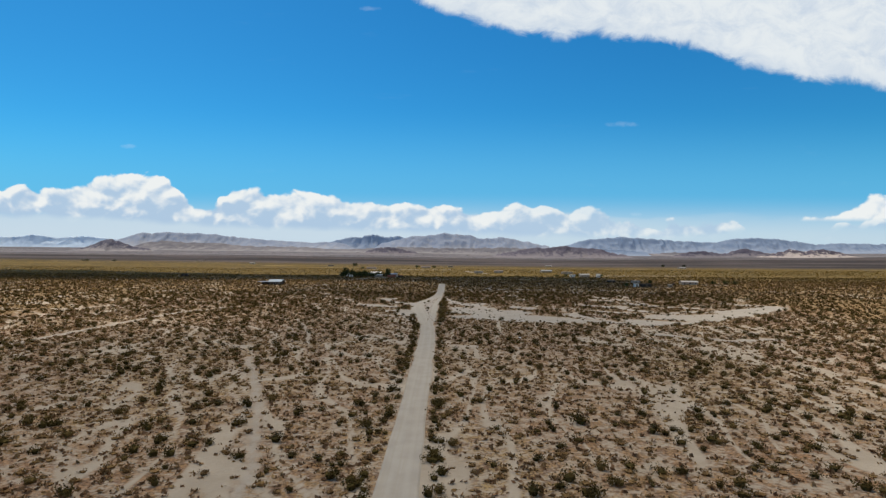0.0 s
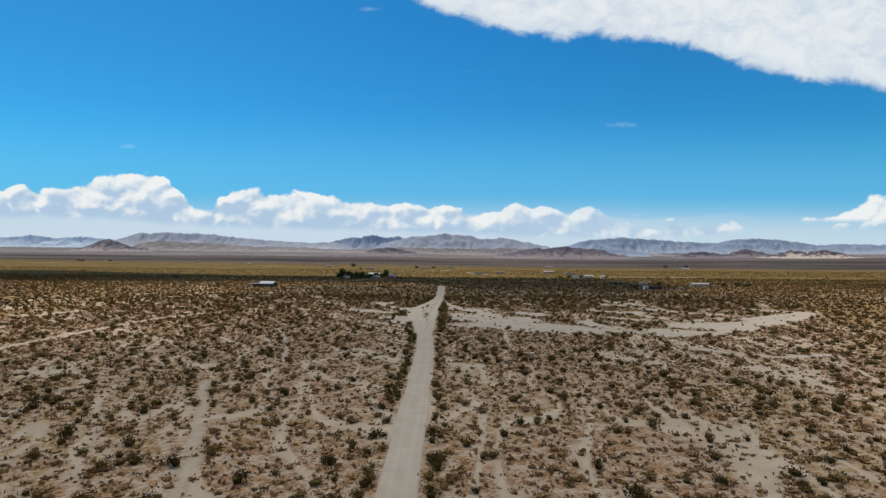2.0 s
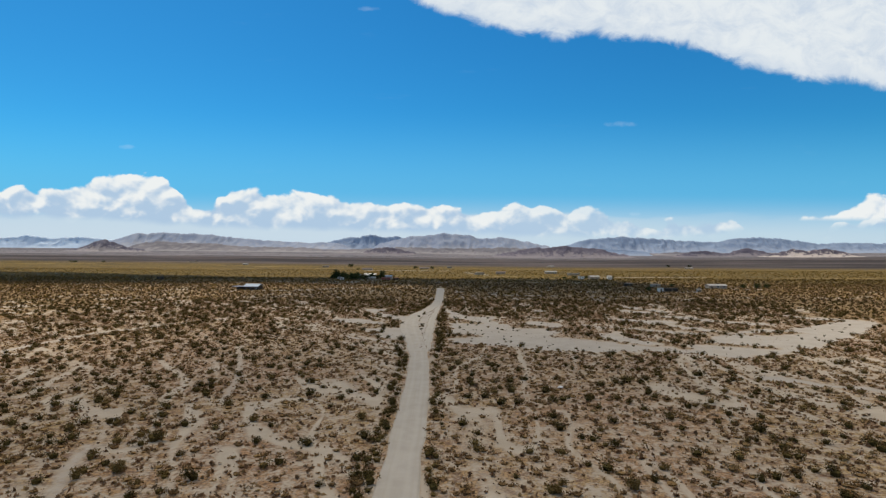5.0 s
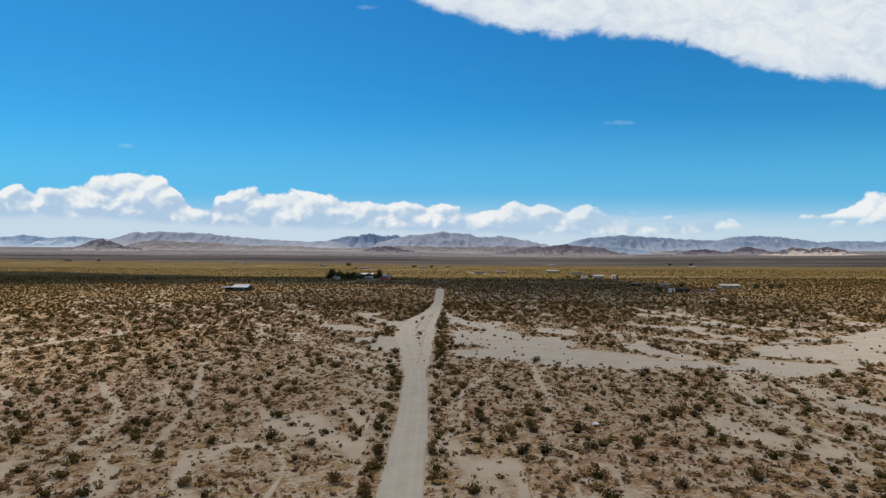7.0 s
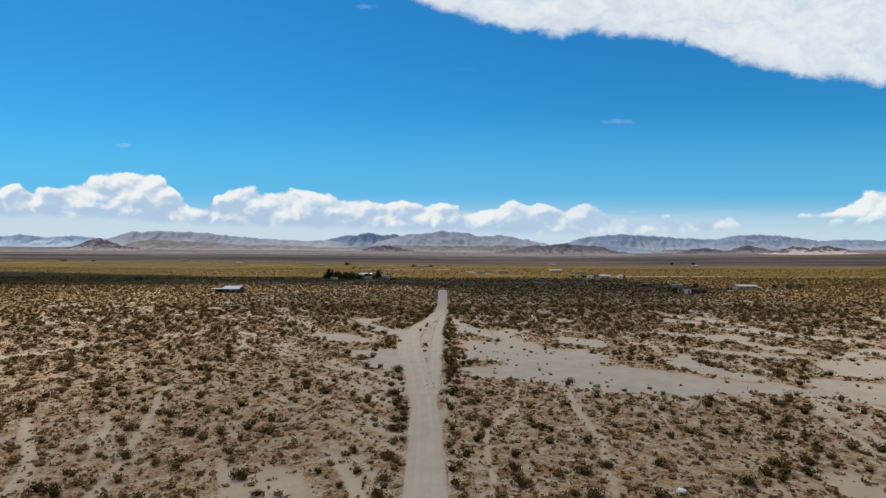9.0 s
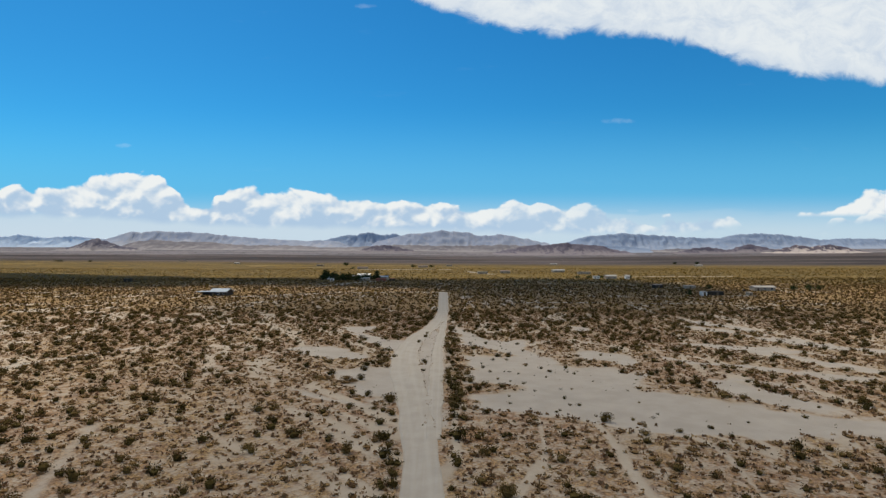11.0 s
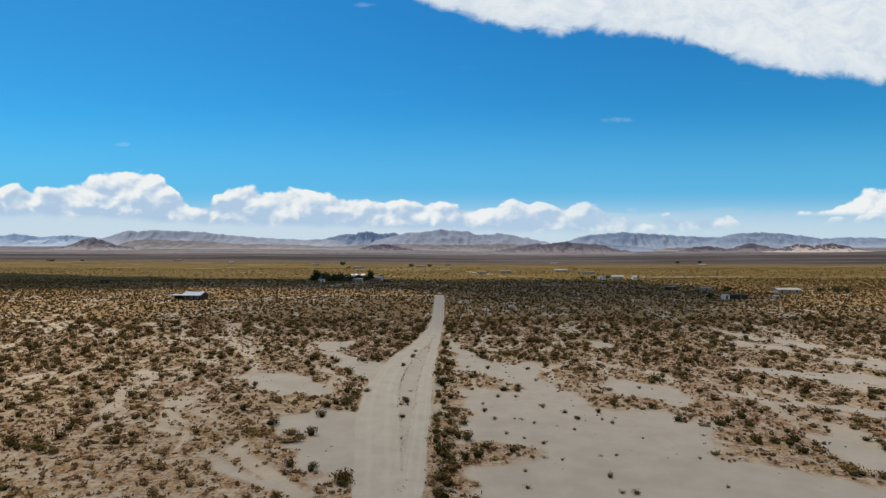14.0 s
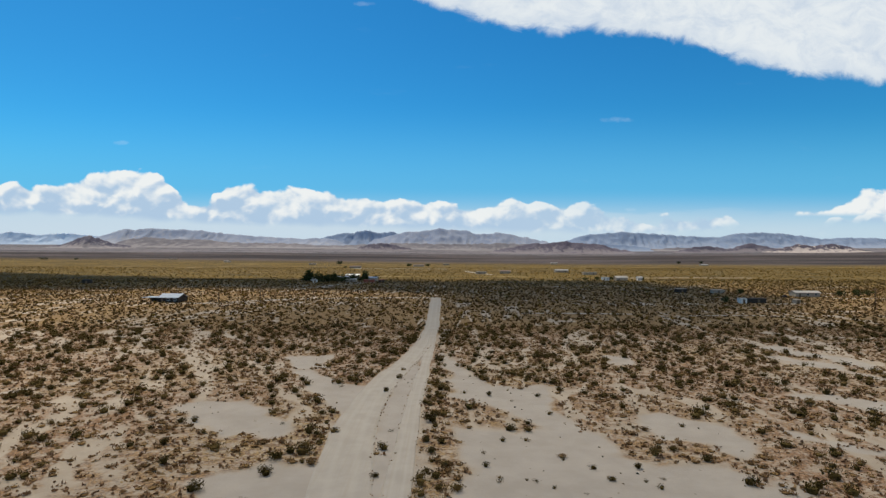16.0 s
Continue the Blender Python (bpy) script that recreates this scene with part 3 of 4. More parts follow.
# ---- mountains and hills ----
def ridge_mesh(name, profile, dist_, half, mat, label, seed, rough=0.6):
    """A range of hills: crest heights along a line across the view, slopes cut by gullies."""
    px = np.array([p[0] for p in profile], float)
    py = np.array([p[1] for p in profile], float)
    x = (px - 784) / 991 * dist_
    z = (461 - py) / 991 * dist_ + 19
    n = int(min(420, max(40, (x[-1] - x[0]) / 12)))
    m = 34
    X = np.linspace(x[0], x[-1], n)
    crest = np.interp(X, x, z)
    B = np.linspace(-1, 1, m)
    XX, BB = np.meshgrid(X, B)
    YY = dist_ + BB * half
    base = ground_z(XX, YY) - 6
    size = half * 0.5
    rid = 1 - np.abs(waves(XX, YY * 0.45, size * 0.45, seed)) * 1.5
    rid2 = 1 - np.abs(waves(XX, YY * 0.5, size * 0.18, seed + 1)) * 1.5
    fall = np.clip(1 - np.abs(BB), 0, 1)
    shape = fall ** 1.15
    cut = 1 - fall ** 0.5 * (1 - fall) * 1.9 * (1 - (0.65 * rid + 0.35 * rid2)) * rough
    crest2 = crest + waves(X, X * 0, size * 0.3, seed + 2) * 4.5 + waves(X, X * 0, size * 0.12, seed + 3) * 2.6 + waves(X, X * 0, size * 0.05, seed + 5) * 1.2
    H = np.maximum(crest2[None, :] - ground_z(XX, YY * 0 + dist_) + 6, 0) * shape * np.clip(cut, 0.12, 1.3)
    ends = np.clip(np.minimum(np.arange(n), np.arange(n)[::-1]) / (0.10 * n), 0, 1)
    H = H * (ends * ends * (3 - 2 * ends))[None, :]
    Z = base + H
    # sand in the gullies, plus a pale foot that paints in haze
    sand = np.maximum(np.clip((1 - cut) * 2.2, 0, 1) * np.clip(1.25 - fall, 0, 1), np.clip(0.9 - H / 22, 0, 1))
    ob = mesh_object(name, np.stack([XX + waves(XX, YY, size * 0.3, seed + 4) * half * 0.05 * (1 - np.abs(BB)), YY, Z], -1).reshape(-1, 3), grid_faces(n, m), mat, smooth=True, attrs={"sand": sand.ravel()})
    return tagged(ob, label, "mountain" if dist_ > 4000 else "hill")


# the blue and grey put distance haze into the rock's base colour
R_FAR = rock_material("haze_blue_rock", (0.25, 0.31, 0.415), (0.275, 0.335, 0.44), (0.33, 0.37, 0.45), 0.006, 0.35, drift=0.6)
R_GREY = rock_material("haze_grey_rock", (0.26, 0.295, 0.38), (0.31, 0.34, 0.415), (0.38, 0.38, 0.41), 0.006, 0.4, drift=0.6)
# foothill gravel with a grey-mauve haze tone in its colour
R_GRAVEL = rock_material("hazed_gravel", (0.155, 0.145, 0.16), (0.22, 0.203, 0.212), (0.32, 0.293, 0.29), 0.008, 0.5, (0.5, 0.5, 2.0), drift=0.6)
# hill rocks: cloud shade and bluish haze put into the base colour
R_BROWN = rock_material("shaded_brown_rock", (0.10, 0.088, 0.114), (0.15, 0.132, 0.157), (0.25, 0.22, 0.225), 0.012, 0.3, drift=0.8)
R_DUSK = rock_material("hazed_dusky_rock", (0.085, 0.08, 0.11), (0.15, 0.138, 0.165), (0.33, 0.295, 0.29), 0.012, 0.25, drift=0.85, blow=1.6)
# dark base toned the same way; the pale streaks are sand
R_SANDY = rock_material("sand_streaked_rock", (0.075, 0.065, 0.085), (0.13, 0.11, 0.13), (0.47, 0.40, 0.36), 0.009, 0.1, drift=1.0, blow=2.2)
# farthest range: almost all of this colour is painted haze
R_PALE = rock_material("haze_pale_rock", (0.64, 0.74, 0.85), (0.67, 0.76, 0.86), (0.70, 0.78, 0.86), 0.006)

ridge_mesh("mountain_range", [(-120, 432), (-40, 424), (20, 423), (60, 418), (100, 424), (150, 421), (200, 426), (280, 438)], 4880, 90, R_PALE, "mountain range on the horizon, coloured pale blue for haze", 50, 0.4)
ridge_mesh("mountain_range", [(150, 444), (190, 433), (228, 421), (245, 414), (268, 415), (292, 412), (330, 414), (350, 413), (400, 419), (450, 424), (520, 429), (600, 430), (650, 436)], 4600, 260, R_GREY, "long eroded mountain range at the edge of the plain, hazed grey", 55)
ridge_mesh("mountain_range", [(540, 440), (600, 425), (620, 420), (640, 419), (660, 414), (680, 419), (705, 417), (730, 424), (780, 440)], 4780, 130, R_FAR, "jagged mountain peaks behind lower ridges, hazed blue", 60)
ridge_mesh("mountain_range", [(640, 442), (690, 427), (715, 422), (730, 416), (750, 417), (785, 411), (810, 413), (832, 415), (850, 421), (880, 418), (905, 420), (935, 426), (960, 432), (1000, 438)], 4560, 260, R_GREY, "broad mountain massif with rounded crest, hazed grey", 65)
ridge_mesh("mountain_range", [(940, 444), (1000, 431), (1040, 421), (1075, 418), (1105, 416), (1150, 419), (1200, 423), (1270, 425), (1300, 418), (1330, 416), (1380, 419), (1420, 424), (1445, 428), (1490, 425), (1580, 427), (1700, 424), (1800, 436)], 4760, 190, R_FAR, "long mountain ridge on the horizon, hazed blue", 70)
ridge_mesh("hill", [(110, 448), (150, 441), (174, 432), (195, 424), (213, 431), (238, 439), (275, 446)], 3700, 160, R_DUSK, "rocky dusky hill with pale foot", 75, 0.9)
ridge_mesh("hill", [(200, 448), (250, 433), (290, 428), (330, 432), (380, 431), (430, 437), (520, 438), (640, 444), (720, 449)], 4150, 220, R_GRAVEL, "low gravel foothills, hazed pale", 80, 0.5)
ridge_mesh("hill", [(560, 446), (640, 440), (720, 437), (800, 439), (900, 437), (980, 441), (1060, 444)], 4300, 150, R_GRAVEL, "low gravel foothills, hazed pale", 82, 0.5)
ridge_mesh("hill", [(1120, 449), (1190, 444), (1300, 447), (1380, 445), (1470, 449), (1600, 446), (1740, 450)], 4250, 120, R_GRAVEL, "low gravel foothills, hazed pale", 84, 0.5)
ridge_mesh("hill", [(960, 449), (1010, 441), (1060, 437), (1110, 440), (1160, 447)], 4150, 90, R_FAR, "low ridge behind a darker hill, hazed blue-grey", 86, 0.6)
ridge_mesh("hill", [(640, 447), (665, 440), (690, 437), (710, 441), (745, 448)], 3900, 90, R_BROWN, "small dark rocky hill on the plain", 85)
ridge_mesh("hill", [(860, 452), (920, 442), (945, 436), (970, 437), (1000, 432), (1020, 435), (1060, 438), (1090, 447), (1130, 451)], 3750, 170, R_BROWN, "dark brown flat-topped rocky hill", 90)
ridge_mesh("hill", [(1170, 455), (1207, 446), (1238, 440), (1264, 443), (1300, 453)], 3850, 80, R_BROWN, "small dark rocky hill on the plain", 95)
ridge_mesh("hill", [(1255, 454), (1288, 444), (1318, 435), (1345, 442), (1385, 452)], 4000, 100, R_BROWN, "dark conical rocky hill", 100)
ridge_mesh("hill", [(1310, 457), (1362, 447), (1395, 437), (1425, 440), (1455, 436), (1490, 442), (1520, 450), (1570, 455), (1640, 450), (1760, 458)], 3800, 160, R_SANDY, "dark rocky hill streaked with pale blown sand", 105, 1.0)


# ---- shrubs ----
def bush_shape(seed, leaves, radius, height, leaf, lumps=4, low=0.10, core=False):
    """Corner points of leaf clumps that fill a few rounded lobes: (n, 4, 3)."""
    rng = np.random.RandomState(seed)
    az = rng.rand(lumps) * 6.283
    out = radius * (0.25 + 0.4 * rng.rand(lumps))
    centre = np.stack([np.cos(az) * out, np.sin(az) * out, height * (0.42 + 0.22 * rng.rand(lumps))], 1)
    centre[0] = (0, 0, height * 0.55)
    reach = radius * (0.42 + 0.25 * rng.rand(lumps))
    which = rng.randint(0, lumps, leaves)
    way = rng.randn(leaves, 3)
    way /= np.linalg.norm(way, axis=1)[:, None]
    far = rng.rand(leaves)[:, None] ** 0.45 * reach[which][:, None] * np.array([1.0, 1.0, height / radius * 0.9])
    c = centre[which] + way * far
    c[:, 2] = np.where(c[:, 2] < low * height, low * height + rng.rand(leaves) * 0.3 * height, c[:, 2])
    a = rng.randn(leaves, 3) + np.array([0, 0, 0.5])
    a /= np.linalg.norm(a, axis=1)[:, None]
    b = np.cross(a, rng.randn(leaves, 3))
    b /= np.linalg.norm(b, axis=1)[:, None]
    s = leaf * (0.6 + 0.8 * rng.rand(leaves))[:, None]
    q = np.stack([c - a * s, c - b * s * 0.6, c + a * s, c + b * s * 0.6], 1)
    q[:, :, 2] = np.maximum(q[:, :, 2], 0.02)
    if core:
        n = 6
        a = np.arange(n) * 6.283 / n + rng.rand()
        r = radius * (0.34 + 0.16 * rng.rand(n))
        foot = np.stack([np.cos(a) * r * 0.75, np.sin(a) * r * 0.75, np.zeros(n)], 1)
        rim = np.stack([np.cos(a) * r, np.sin(a) * r, height * (0.34 + 0.16 * rng.rand(n))], 1)
        top = np.array([0, 0, height * 0.62])
        sides = [[foot[i], foot[(i + 1) % n], rim[(i + 1) % n], rim[i]] for i in range(n)]
        caps = [[top, rim[i], rim[i + 1], rim[(i + 2) % n]] for i in (0, 2, 4)]
        q = np.concatenate([q, np.array(sides + caps)])
    return q


def stem_shape(seed, count, radius, height, thick=0.025):
    """Forked woody stems as tapered three-sided rods: points and triangles."""
    rng = np.random.RandomState(seed)
    V, F = [], []
    for _ in range(count):
        a, t = rng.rand() * 6.283, 0.15 + 0.85 * rng.rand()
        tip = np.array([math.cos(a) * radius * t * 0.8, math.sin(a) * radius * t * 0.8, height * (0.55 + 0.4 * rng.rand())])
        mid = tip * np.array([0.4, 0.4, 0.55])
        ring = []
        for p, r in ((np.array([math.cos(a) * 0.05, math.sin(a) * 0.05, -0.05]), thick), (mid, thick * 0.7), (tip, thick * 0.25)):
            ring.append(len(V))
            V += [p + r * np.array([math.cos(k * 2.094), math.sin(k * 2.094), 0]) for k in range(3)]
        for p, q in zip(ring[:-1], ring[1:]):
            for k in range(3):
                j = (k + 1) % 3
                F += [(p + k, p + j, q + j), (p + k, q + j, q + k)]
    return np.array(V), np.array(F)


def scatter(name, shapes, P, size, mat, label, category, seed):
    """One sheet of many plants, each a turned and scaled shape."""
    rng = np.random.RandomState(seed)
    Vs, own = [], []
    pick = rng.randint(0, len(shapes), len(P))
    for k, q in enumerate(shapes):
        idx = np.nonzero(pick == k)[0]
        if not len(idx):
            continue
        a = rng.rand(len(idx)) * 6.283
        c, s = np.cos(a)[:, None, None], np.sin(a)[:, None, None]
        sz = size[idx][:, None, None]
        tall = (0.8 + 0.4 * rng.rand(len(idx)))[:, None, None]
        x = (q[None, :, :, 0] * c - q[None, :, :, 1] * s) * sz + P[idx, 0][:, None, None]
        y = (q[None, :, :, 0] * s + q[None, :, :, 1] * c) * sz + P[idx, 1][:, None, None]
        z = q[None, :, :, 2] * sz * tall + P[idx, 2][:, None, None]
        Vs.append(np.stack([x, y, z], -1).reshape(-1, 3))
        own.append(np.repeat(rng.rand(len(idx)), q.shape[0] * 4))
    V = np.concatenate(Vs)
    F = np.arange(len(V)).reshape(-1, 4)
    return tagged(mesh_object(name, V, F, mat, attrs={"own": np.concatenate(own)}), label, category, kind="stuff")


# places of single bushes and their widths, stretch by stretch along the road
BUSHES_A = [(7.6, 46.3, 2.1), (12, 46.3, 2.8), (-0.2, 46.6, 1.7), (-12.5, 46.8, 1), (-24.3, 47.9, 1.5), (18, 48.2, 1), (15.2, 48.4, 2), (-9.8, 49.6, 2.2), (-21.2, 50.2, 1.4), (-15.8, 50.7, 1.1), (-28.3, 50.7, 1.6), (3, 51, 1.1), (22, 51.3, 1.9), (14.7, 51.9, 1.9), (28.8, 52, 1.5), (-11.7, 53.8, 1.5), (9.1, 54.2, 1.6), (-6.9, 54.3, 1.4), (-0.4, 54.5, 1.9), (-14.6, 54.6, 1.4), (-19.5, 54.7, 1.9), (30.5, 56.5, 1.4), (26.6, 57.2, 1.3), (-1.3, 57.5, 1), (12.1, 57.9, 1.6), (-24, 58.2, 1.8), (-29.4, 58.5, 2), (1.1, 58.7, 2), (18.8, 59, 1.8), (32.7, 59, 1.2)]
BUSHES_B = [(-17.4, 59.4, 2.4), (27.5, 59.9, 1.3), (-21.4, 62.3, 1.5), (23.5, 62.9, 1.9), (-1.1, 63.1, 1.1), (12.6, 63.6, 1.5), (26.1, 63.8, 1.5), (-23.7, 64.9, 2.4), (-8.6, 65, 2.4), (-11.9, 65.1, 1.3), (21.7, 65.9, 1.5), (16.5, 66.4, 2.9), (-6.8, 66.5, 1.7), (-0.8, 66.8, 2), (3, 67.7, 1.2), (11.3, 69.1, 1.3), (-17.9, 69.4, 2.2), (33.7, 69.6, 1.4), (25, 69.7, 2), (32, 69.7, 1.5), (-40, 69.8, 2.5), (14.9, 73.3, 1.8), (-25.2, 73.4, 2.1), (-29.4, 73.8, 2.1), (-10.6, 74.3, 2.2), (-0.2, 74.5, 2), (-39.7, 75, 2), (38.3, 75.2, 1.7), (4.1, 75.8, 1.5), (-23, 76.4, 2.2)]
BUSHES_C = [(-9.3, 78.7, 1.7), (29.2, 81.3, 1.8), (-41.2, 81.9, 2.5), (-7.6, 82.3, 2.2), (-25.8, 83.5, 2), (12.9, 84.4, 1.7), (21.5, 84.6, 1.7), (25.1, 86.8, 2.1), (11.4, 87.4, 1.8), (-10.8, 87.8, 2.1), (-6.7, 87.9, 1.9), (-21.6, 88.3, 1), (22.5, 88.6, 1.3), (-1, 88.9, 1.3), (6.9, 89, 1.2), (-12.4, 89.3, 1.2), (13.4, 89.3, 1.2), (-19.5, 89.8, 1.1), (21.3, 89.8, 1.4), (-8.1, 90.3, 2), (-17, 91.2, 1.2), (27.3, 91.2, 1.6), (-37.9, 91.4, 2.4), (5.3, 92.6, 2.4), (25.2, 92.7, 2.4), (11, 93.3, 2.4), (-22.5, 93.4, 2), (-7.8, 94.4, 2.3), (21.2, 95.4, 1.8), (-21, 95.7, 1)]
BUSHES_D = [(-30.8, 95.7, 1.5), (3.1, 96.2, 1.7), (24.3, 96.2, 1.6), (-26.1, 97, 1.4), (17.4, 99.5, 2.1), (-10.8, 99.7, 1.3), (24.5, 100.1, 0.7), (10.9, 100.1, 1.3), (-7.3, 100.2, 2.4), (19.7, 101.1, 1.2), (-22.5, 101.2, 2.2), (29.6, 101.3, 1.5), (-33.4, 101.4, 1.7), (7.1, 101.8, 1.1), (-25.6, 102.4, 1.5), (37.2, 102.6, 2.2), (-30.5, 103.1, 2.4), (33.9, 103.5, 1.9), (28.3, 103.9, 2.2), (21.6, 104.2, 1.6), (14.7, 105, 1.3), (-7.3, 105.8, 1.5), (9.6, 106.1, 1.7), (-35.2, 106.5, 1.8), (-26.9, 107.6, 1.4), (-14.3, 110.7, 2.4), (19.3, 111, 1.9), (-20.2, 111.5, 1.6), (-31.7, 112.2, 2.6), (39.8, 112.6, 1.6)]
BUSHES_E = [(-24.6, 112.8, 1.8), (-8.5, 113.1, 1.9), (16.2, 113.3, 1.3), (19.1, 116.2, 1.4), (14.2, 116.4, 2.2), (-38.8, 119.2, 1.9), (21.6, 119.5, 1.9), (-23.3, 119.6, 1.9), (-9.8, 120.6, 2.1), (29.5, 121.4, 2.3), (-35.4, 121.7, 2.2), (-29.1, 127.2, 2.1), (-6.7, 127.7, 2.1), (8.3, 128, 2.1), (10.8, 128.3, 2.2), (26.7, 129.2, 1.8), (16.5, 129.9, 2.1), (-30.4, 130.3, 1.6), (-14.3, 130.4, 1.8), (21.4, 130.5, 2.1), (-25.4, 131.2, 2), (4.1, 131.8, 1.9), (6.4, 131.8, 1.9), (-19.4, 132.5, 2.2), (-9.4, 133.5, 0.9), (24.5, 134.4, 1.3), (-13.4, 134.5, 1.7), (31.4, 134.7, 2), (1.1, 135.2, 1.6), (15.9, 135.3, 1.8)]
BUSHES_F = [(10.8, 135.6, 2.9), (-7.7, 136.1, 1.8), (-28.3, 136.7, 1.4), (-35.8, 137.7, 2), (-18.3, 137.8, 1.4), (-11.5, 139.5, 1.3), (5, 139.5, 2.2), (26.1, 140.5, 2.2), (29.6, 141.2, 1.6), (-20.8, 141.3, 2.3), (-7.7, 141.3, 2), (8.7, 142.1, 1.7), (-14, 142.8, 1.2), (4.8, 143.5, 1.6), (14.3, 144.4, 2.2), (-30.9, 144.9, 1.5), (19.5, 145.2, 1.6), (35, 145.4, 2), (-34.9, 146.9, 2.1), (5.4, 147.3, 1.7), (-11.6, 148.4, 1.5), (1.8, 152.3, 1.9), (39.4, 152.7, 1.3), (24.4, 153.5, 1.5), (-22.4, 154.7, 1.7), (-28.1, 154.8, 1.8), (9.8, 156.4, 1.9), (-40, 156.5, 2.7), (-8.1, 156.5, 2.2), (40.2, 157.7, 1.1)]
BUSHES_G = [(3.3, 158.2, 2.7), (-36.1, 159, 1.5), (-12.2, 164.1, 1.5), (-8.7, 168.1, 2.2), (2.5, 168.7, 1.8), (-12.9, 169.5, 2.3), (25, 169.7, 1.7), (-24.2, 170.7, 1.6), (-15.6, 173.3, 1.7), (-25.8, 173.3, 1.3), (-0.6, 174.2, 2.7), (-9.1, 174.3, 2.8), (-19.9, 174.7, 2.9), (-24.2, 174.8, 1.6), (5.7, 175.3, 1.5), (21.9, 175.3, 1.8), (26.6, 176.6, 1.3), (31.1, 177.8, 1.1), (9.5, 179.7, 1.5), (-24, 180.8, 2.3), (-8.6, 181.3, 1.5), (18.7, 181.3, 2.3), (-30.3, 181.6, 1.9), (25.5, 182.3, 0.9), (9.8, 183.1, 1.7), (-20.3, 183.3, 1.6), (-1, 183.3, 1.8), (3.8, 185.2, 1.8), (-34, 185.5, 1.5), (-26, 186.6, 1.9)]
BUSHES_H = [(-38.4, 186.7, 1.9), (-12, 187.4, 1.4), (-15.5, 187.5, 1.7), (10.1, 187.6, 0.6), (-0.9, 188.7, 2.1), (-10.2, 192.7, 2.7), (-13.9, 194.9, 1.6), (2.1, 197.7, 1.8), (10.6, 198.2, 1), (16.8, 198.6, 0.7), (-31.3, 199.5, 1.8), (-0.6, 199.7, 2.8), (-36.6, 202.7, 1.5), (2.5, 204.3, 2.3), (-16.4, 206.2, 2.1), (-19.1, 206.5, 2.7), (14.4, 209.4, 0.5), (-22.6, 210.1, 2.2), (0.5, 210.4, 1.6), (2.4, 210.5, 1.9), (30.8, 211.7, 2), (6.6, 212.2, 1), (10.2, 212.2, 0.9), (17.9, 212.7, 1.2), (22.9, 212.8, 0.8), (-5.7, 213.7, 1.3), (-16.8, 214, 2), (-0.6, 214.7, 1.2), (21.5, 215.9, 1.3), (1.4, 216, 1.5)]
BUSHES_I = [(5.6, 216.2, 1.1), (-12.9, 216.9, 1.8), (-28.5, 217.1, 2.1), (29.5, 217.6, 1.7), (-16.9, 218.6, 2.2), (14.2, 218.9, 1.4), (24.7, 219.5, 2.3), (-14.5, 219.7, 2.7), (5.6, 220, 0.9), (-0.1, 220.2, 1.7), (27.3, 221.1, 1.7), (-5.6, 221.3, 1.9), (-19.9, 223.1, 1.7), (-31.5, 223.1, 1.7), (-0.8, 224, 1.6), (-28.5, 227, 1.1), (-12.5, 227.2, 1.6), (-5.4, 228, 0.9), (12, 228.3, 1.6), (26.7, 228.3, 1.7), (9.5, 228.4, 1.9), (4.5, 229.3, 1.2), (-19.9, 231.1, 0.9), (-33.6, 232, 1.8), (-0.2, 232.3, 2.7), (-31.9, 232.4, 1.5), (-38.7, 234.8, 2.4), (-15.7, 235.9, 1.7), (-0.7, 240.2, 1.3), (16.2, 246.2, 1.3)]
BUSHES_J = [(-18.3, 246.6, 0.7), (8.7, 247, 1.5), (-8, 248.9, 1.7), (-15.8, 252.5, 1), (-17.9, 255.4, 0.8), (-6.7, 259.5, 1.7), (-6.4, 266.9, 1.3)]
BUSHES = BUSHES_A + BUSHES_B + BUSHES_C + BUSHES_D + BUSHES_E + BUSHES_F + BUSHES_G + BUSHES_H + BUSHES_I + BUSHES_J


def single_bushes():
    """Bushes that stand out one by one: foliage over woody stems, a few shapes turned and scaled."""
    kinds = []
    for i, (n, h, mat, label) in enumerate((
            (420, 0.95, M_CREOSOTE, "dense olive creosote bush on sandy ground"), (400, 0.8, M_CREOSOTE, "spreading olive creosote bush on sandy ground"),
            (360, 1.0, M_CREOSOTE, "upright olive creosote bush on sandy ground"), (320, 0.62, M_BURSAGE, "low brown half-dry desert bush"),
            (70, 0.8, M_CREOSOTE, "small sparse grey-green bush on bare sand"))):
        root = tagged(new("bush"), label, "bush", "desert bushes by the road")
        q = bush_shape(300 + i, n, 1.0, h, 0.075 if i < 4 else 0.10, 5 + i % 2, core=i < 4)
        me = mesh_object("foliage", q.reshape(-1, 3), np.arange(q.size // 3).reshape(-1, 4), mat, root, attrs={"own": np.zeros(q.size // 3)})
        v, f = stem_shape(320 + i, 9, 0.95, h)
        mesh_object("stem", v, f, M_TWIG, root)
        kinds.append(root)
    rng = np.random.RandomState(9)
    first = set()
    for x, y, w in BUSHES:
        bare = bare_depth(np.array([x]), np.array([y]))[0]
        k = 4 if (w < 1.1 and bare > 0.5) else rng.choice([0, 0, 1, 1, 2, 3])
        z = float(ground_z(np.array([x]), np.array([y]))[0])
        m = Matrix.LocRotScale((x, y, z), Euler((0, 0, rng.rand() * 6.283)), (w * 0.5, w * 0.5, w * 0.5 * (0.8 + 0.35 * rng.rand())))
        if k not in first:
            first.add(k)
            kinds[k].matrix_basis = m
            continue
        ob = copy_thing(kinds[k], m)
        ob.matrix_basis = m
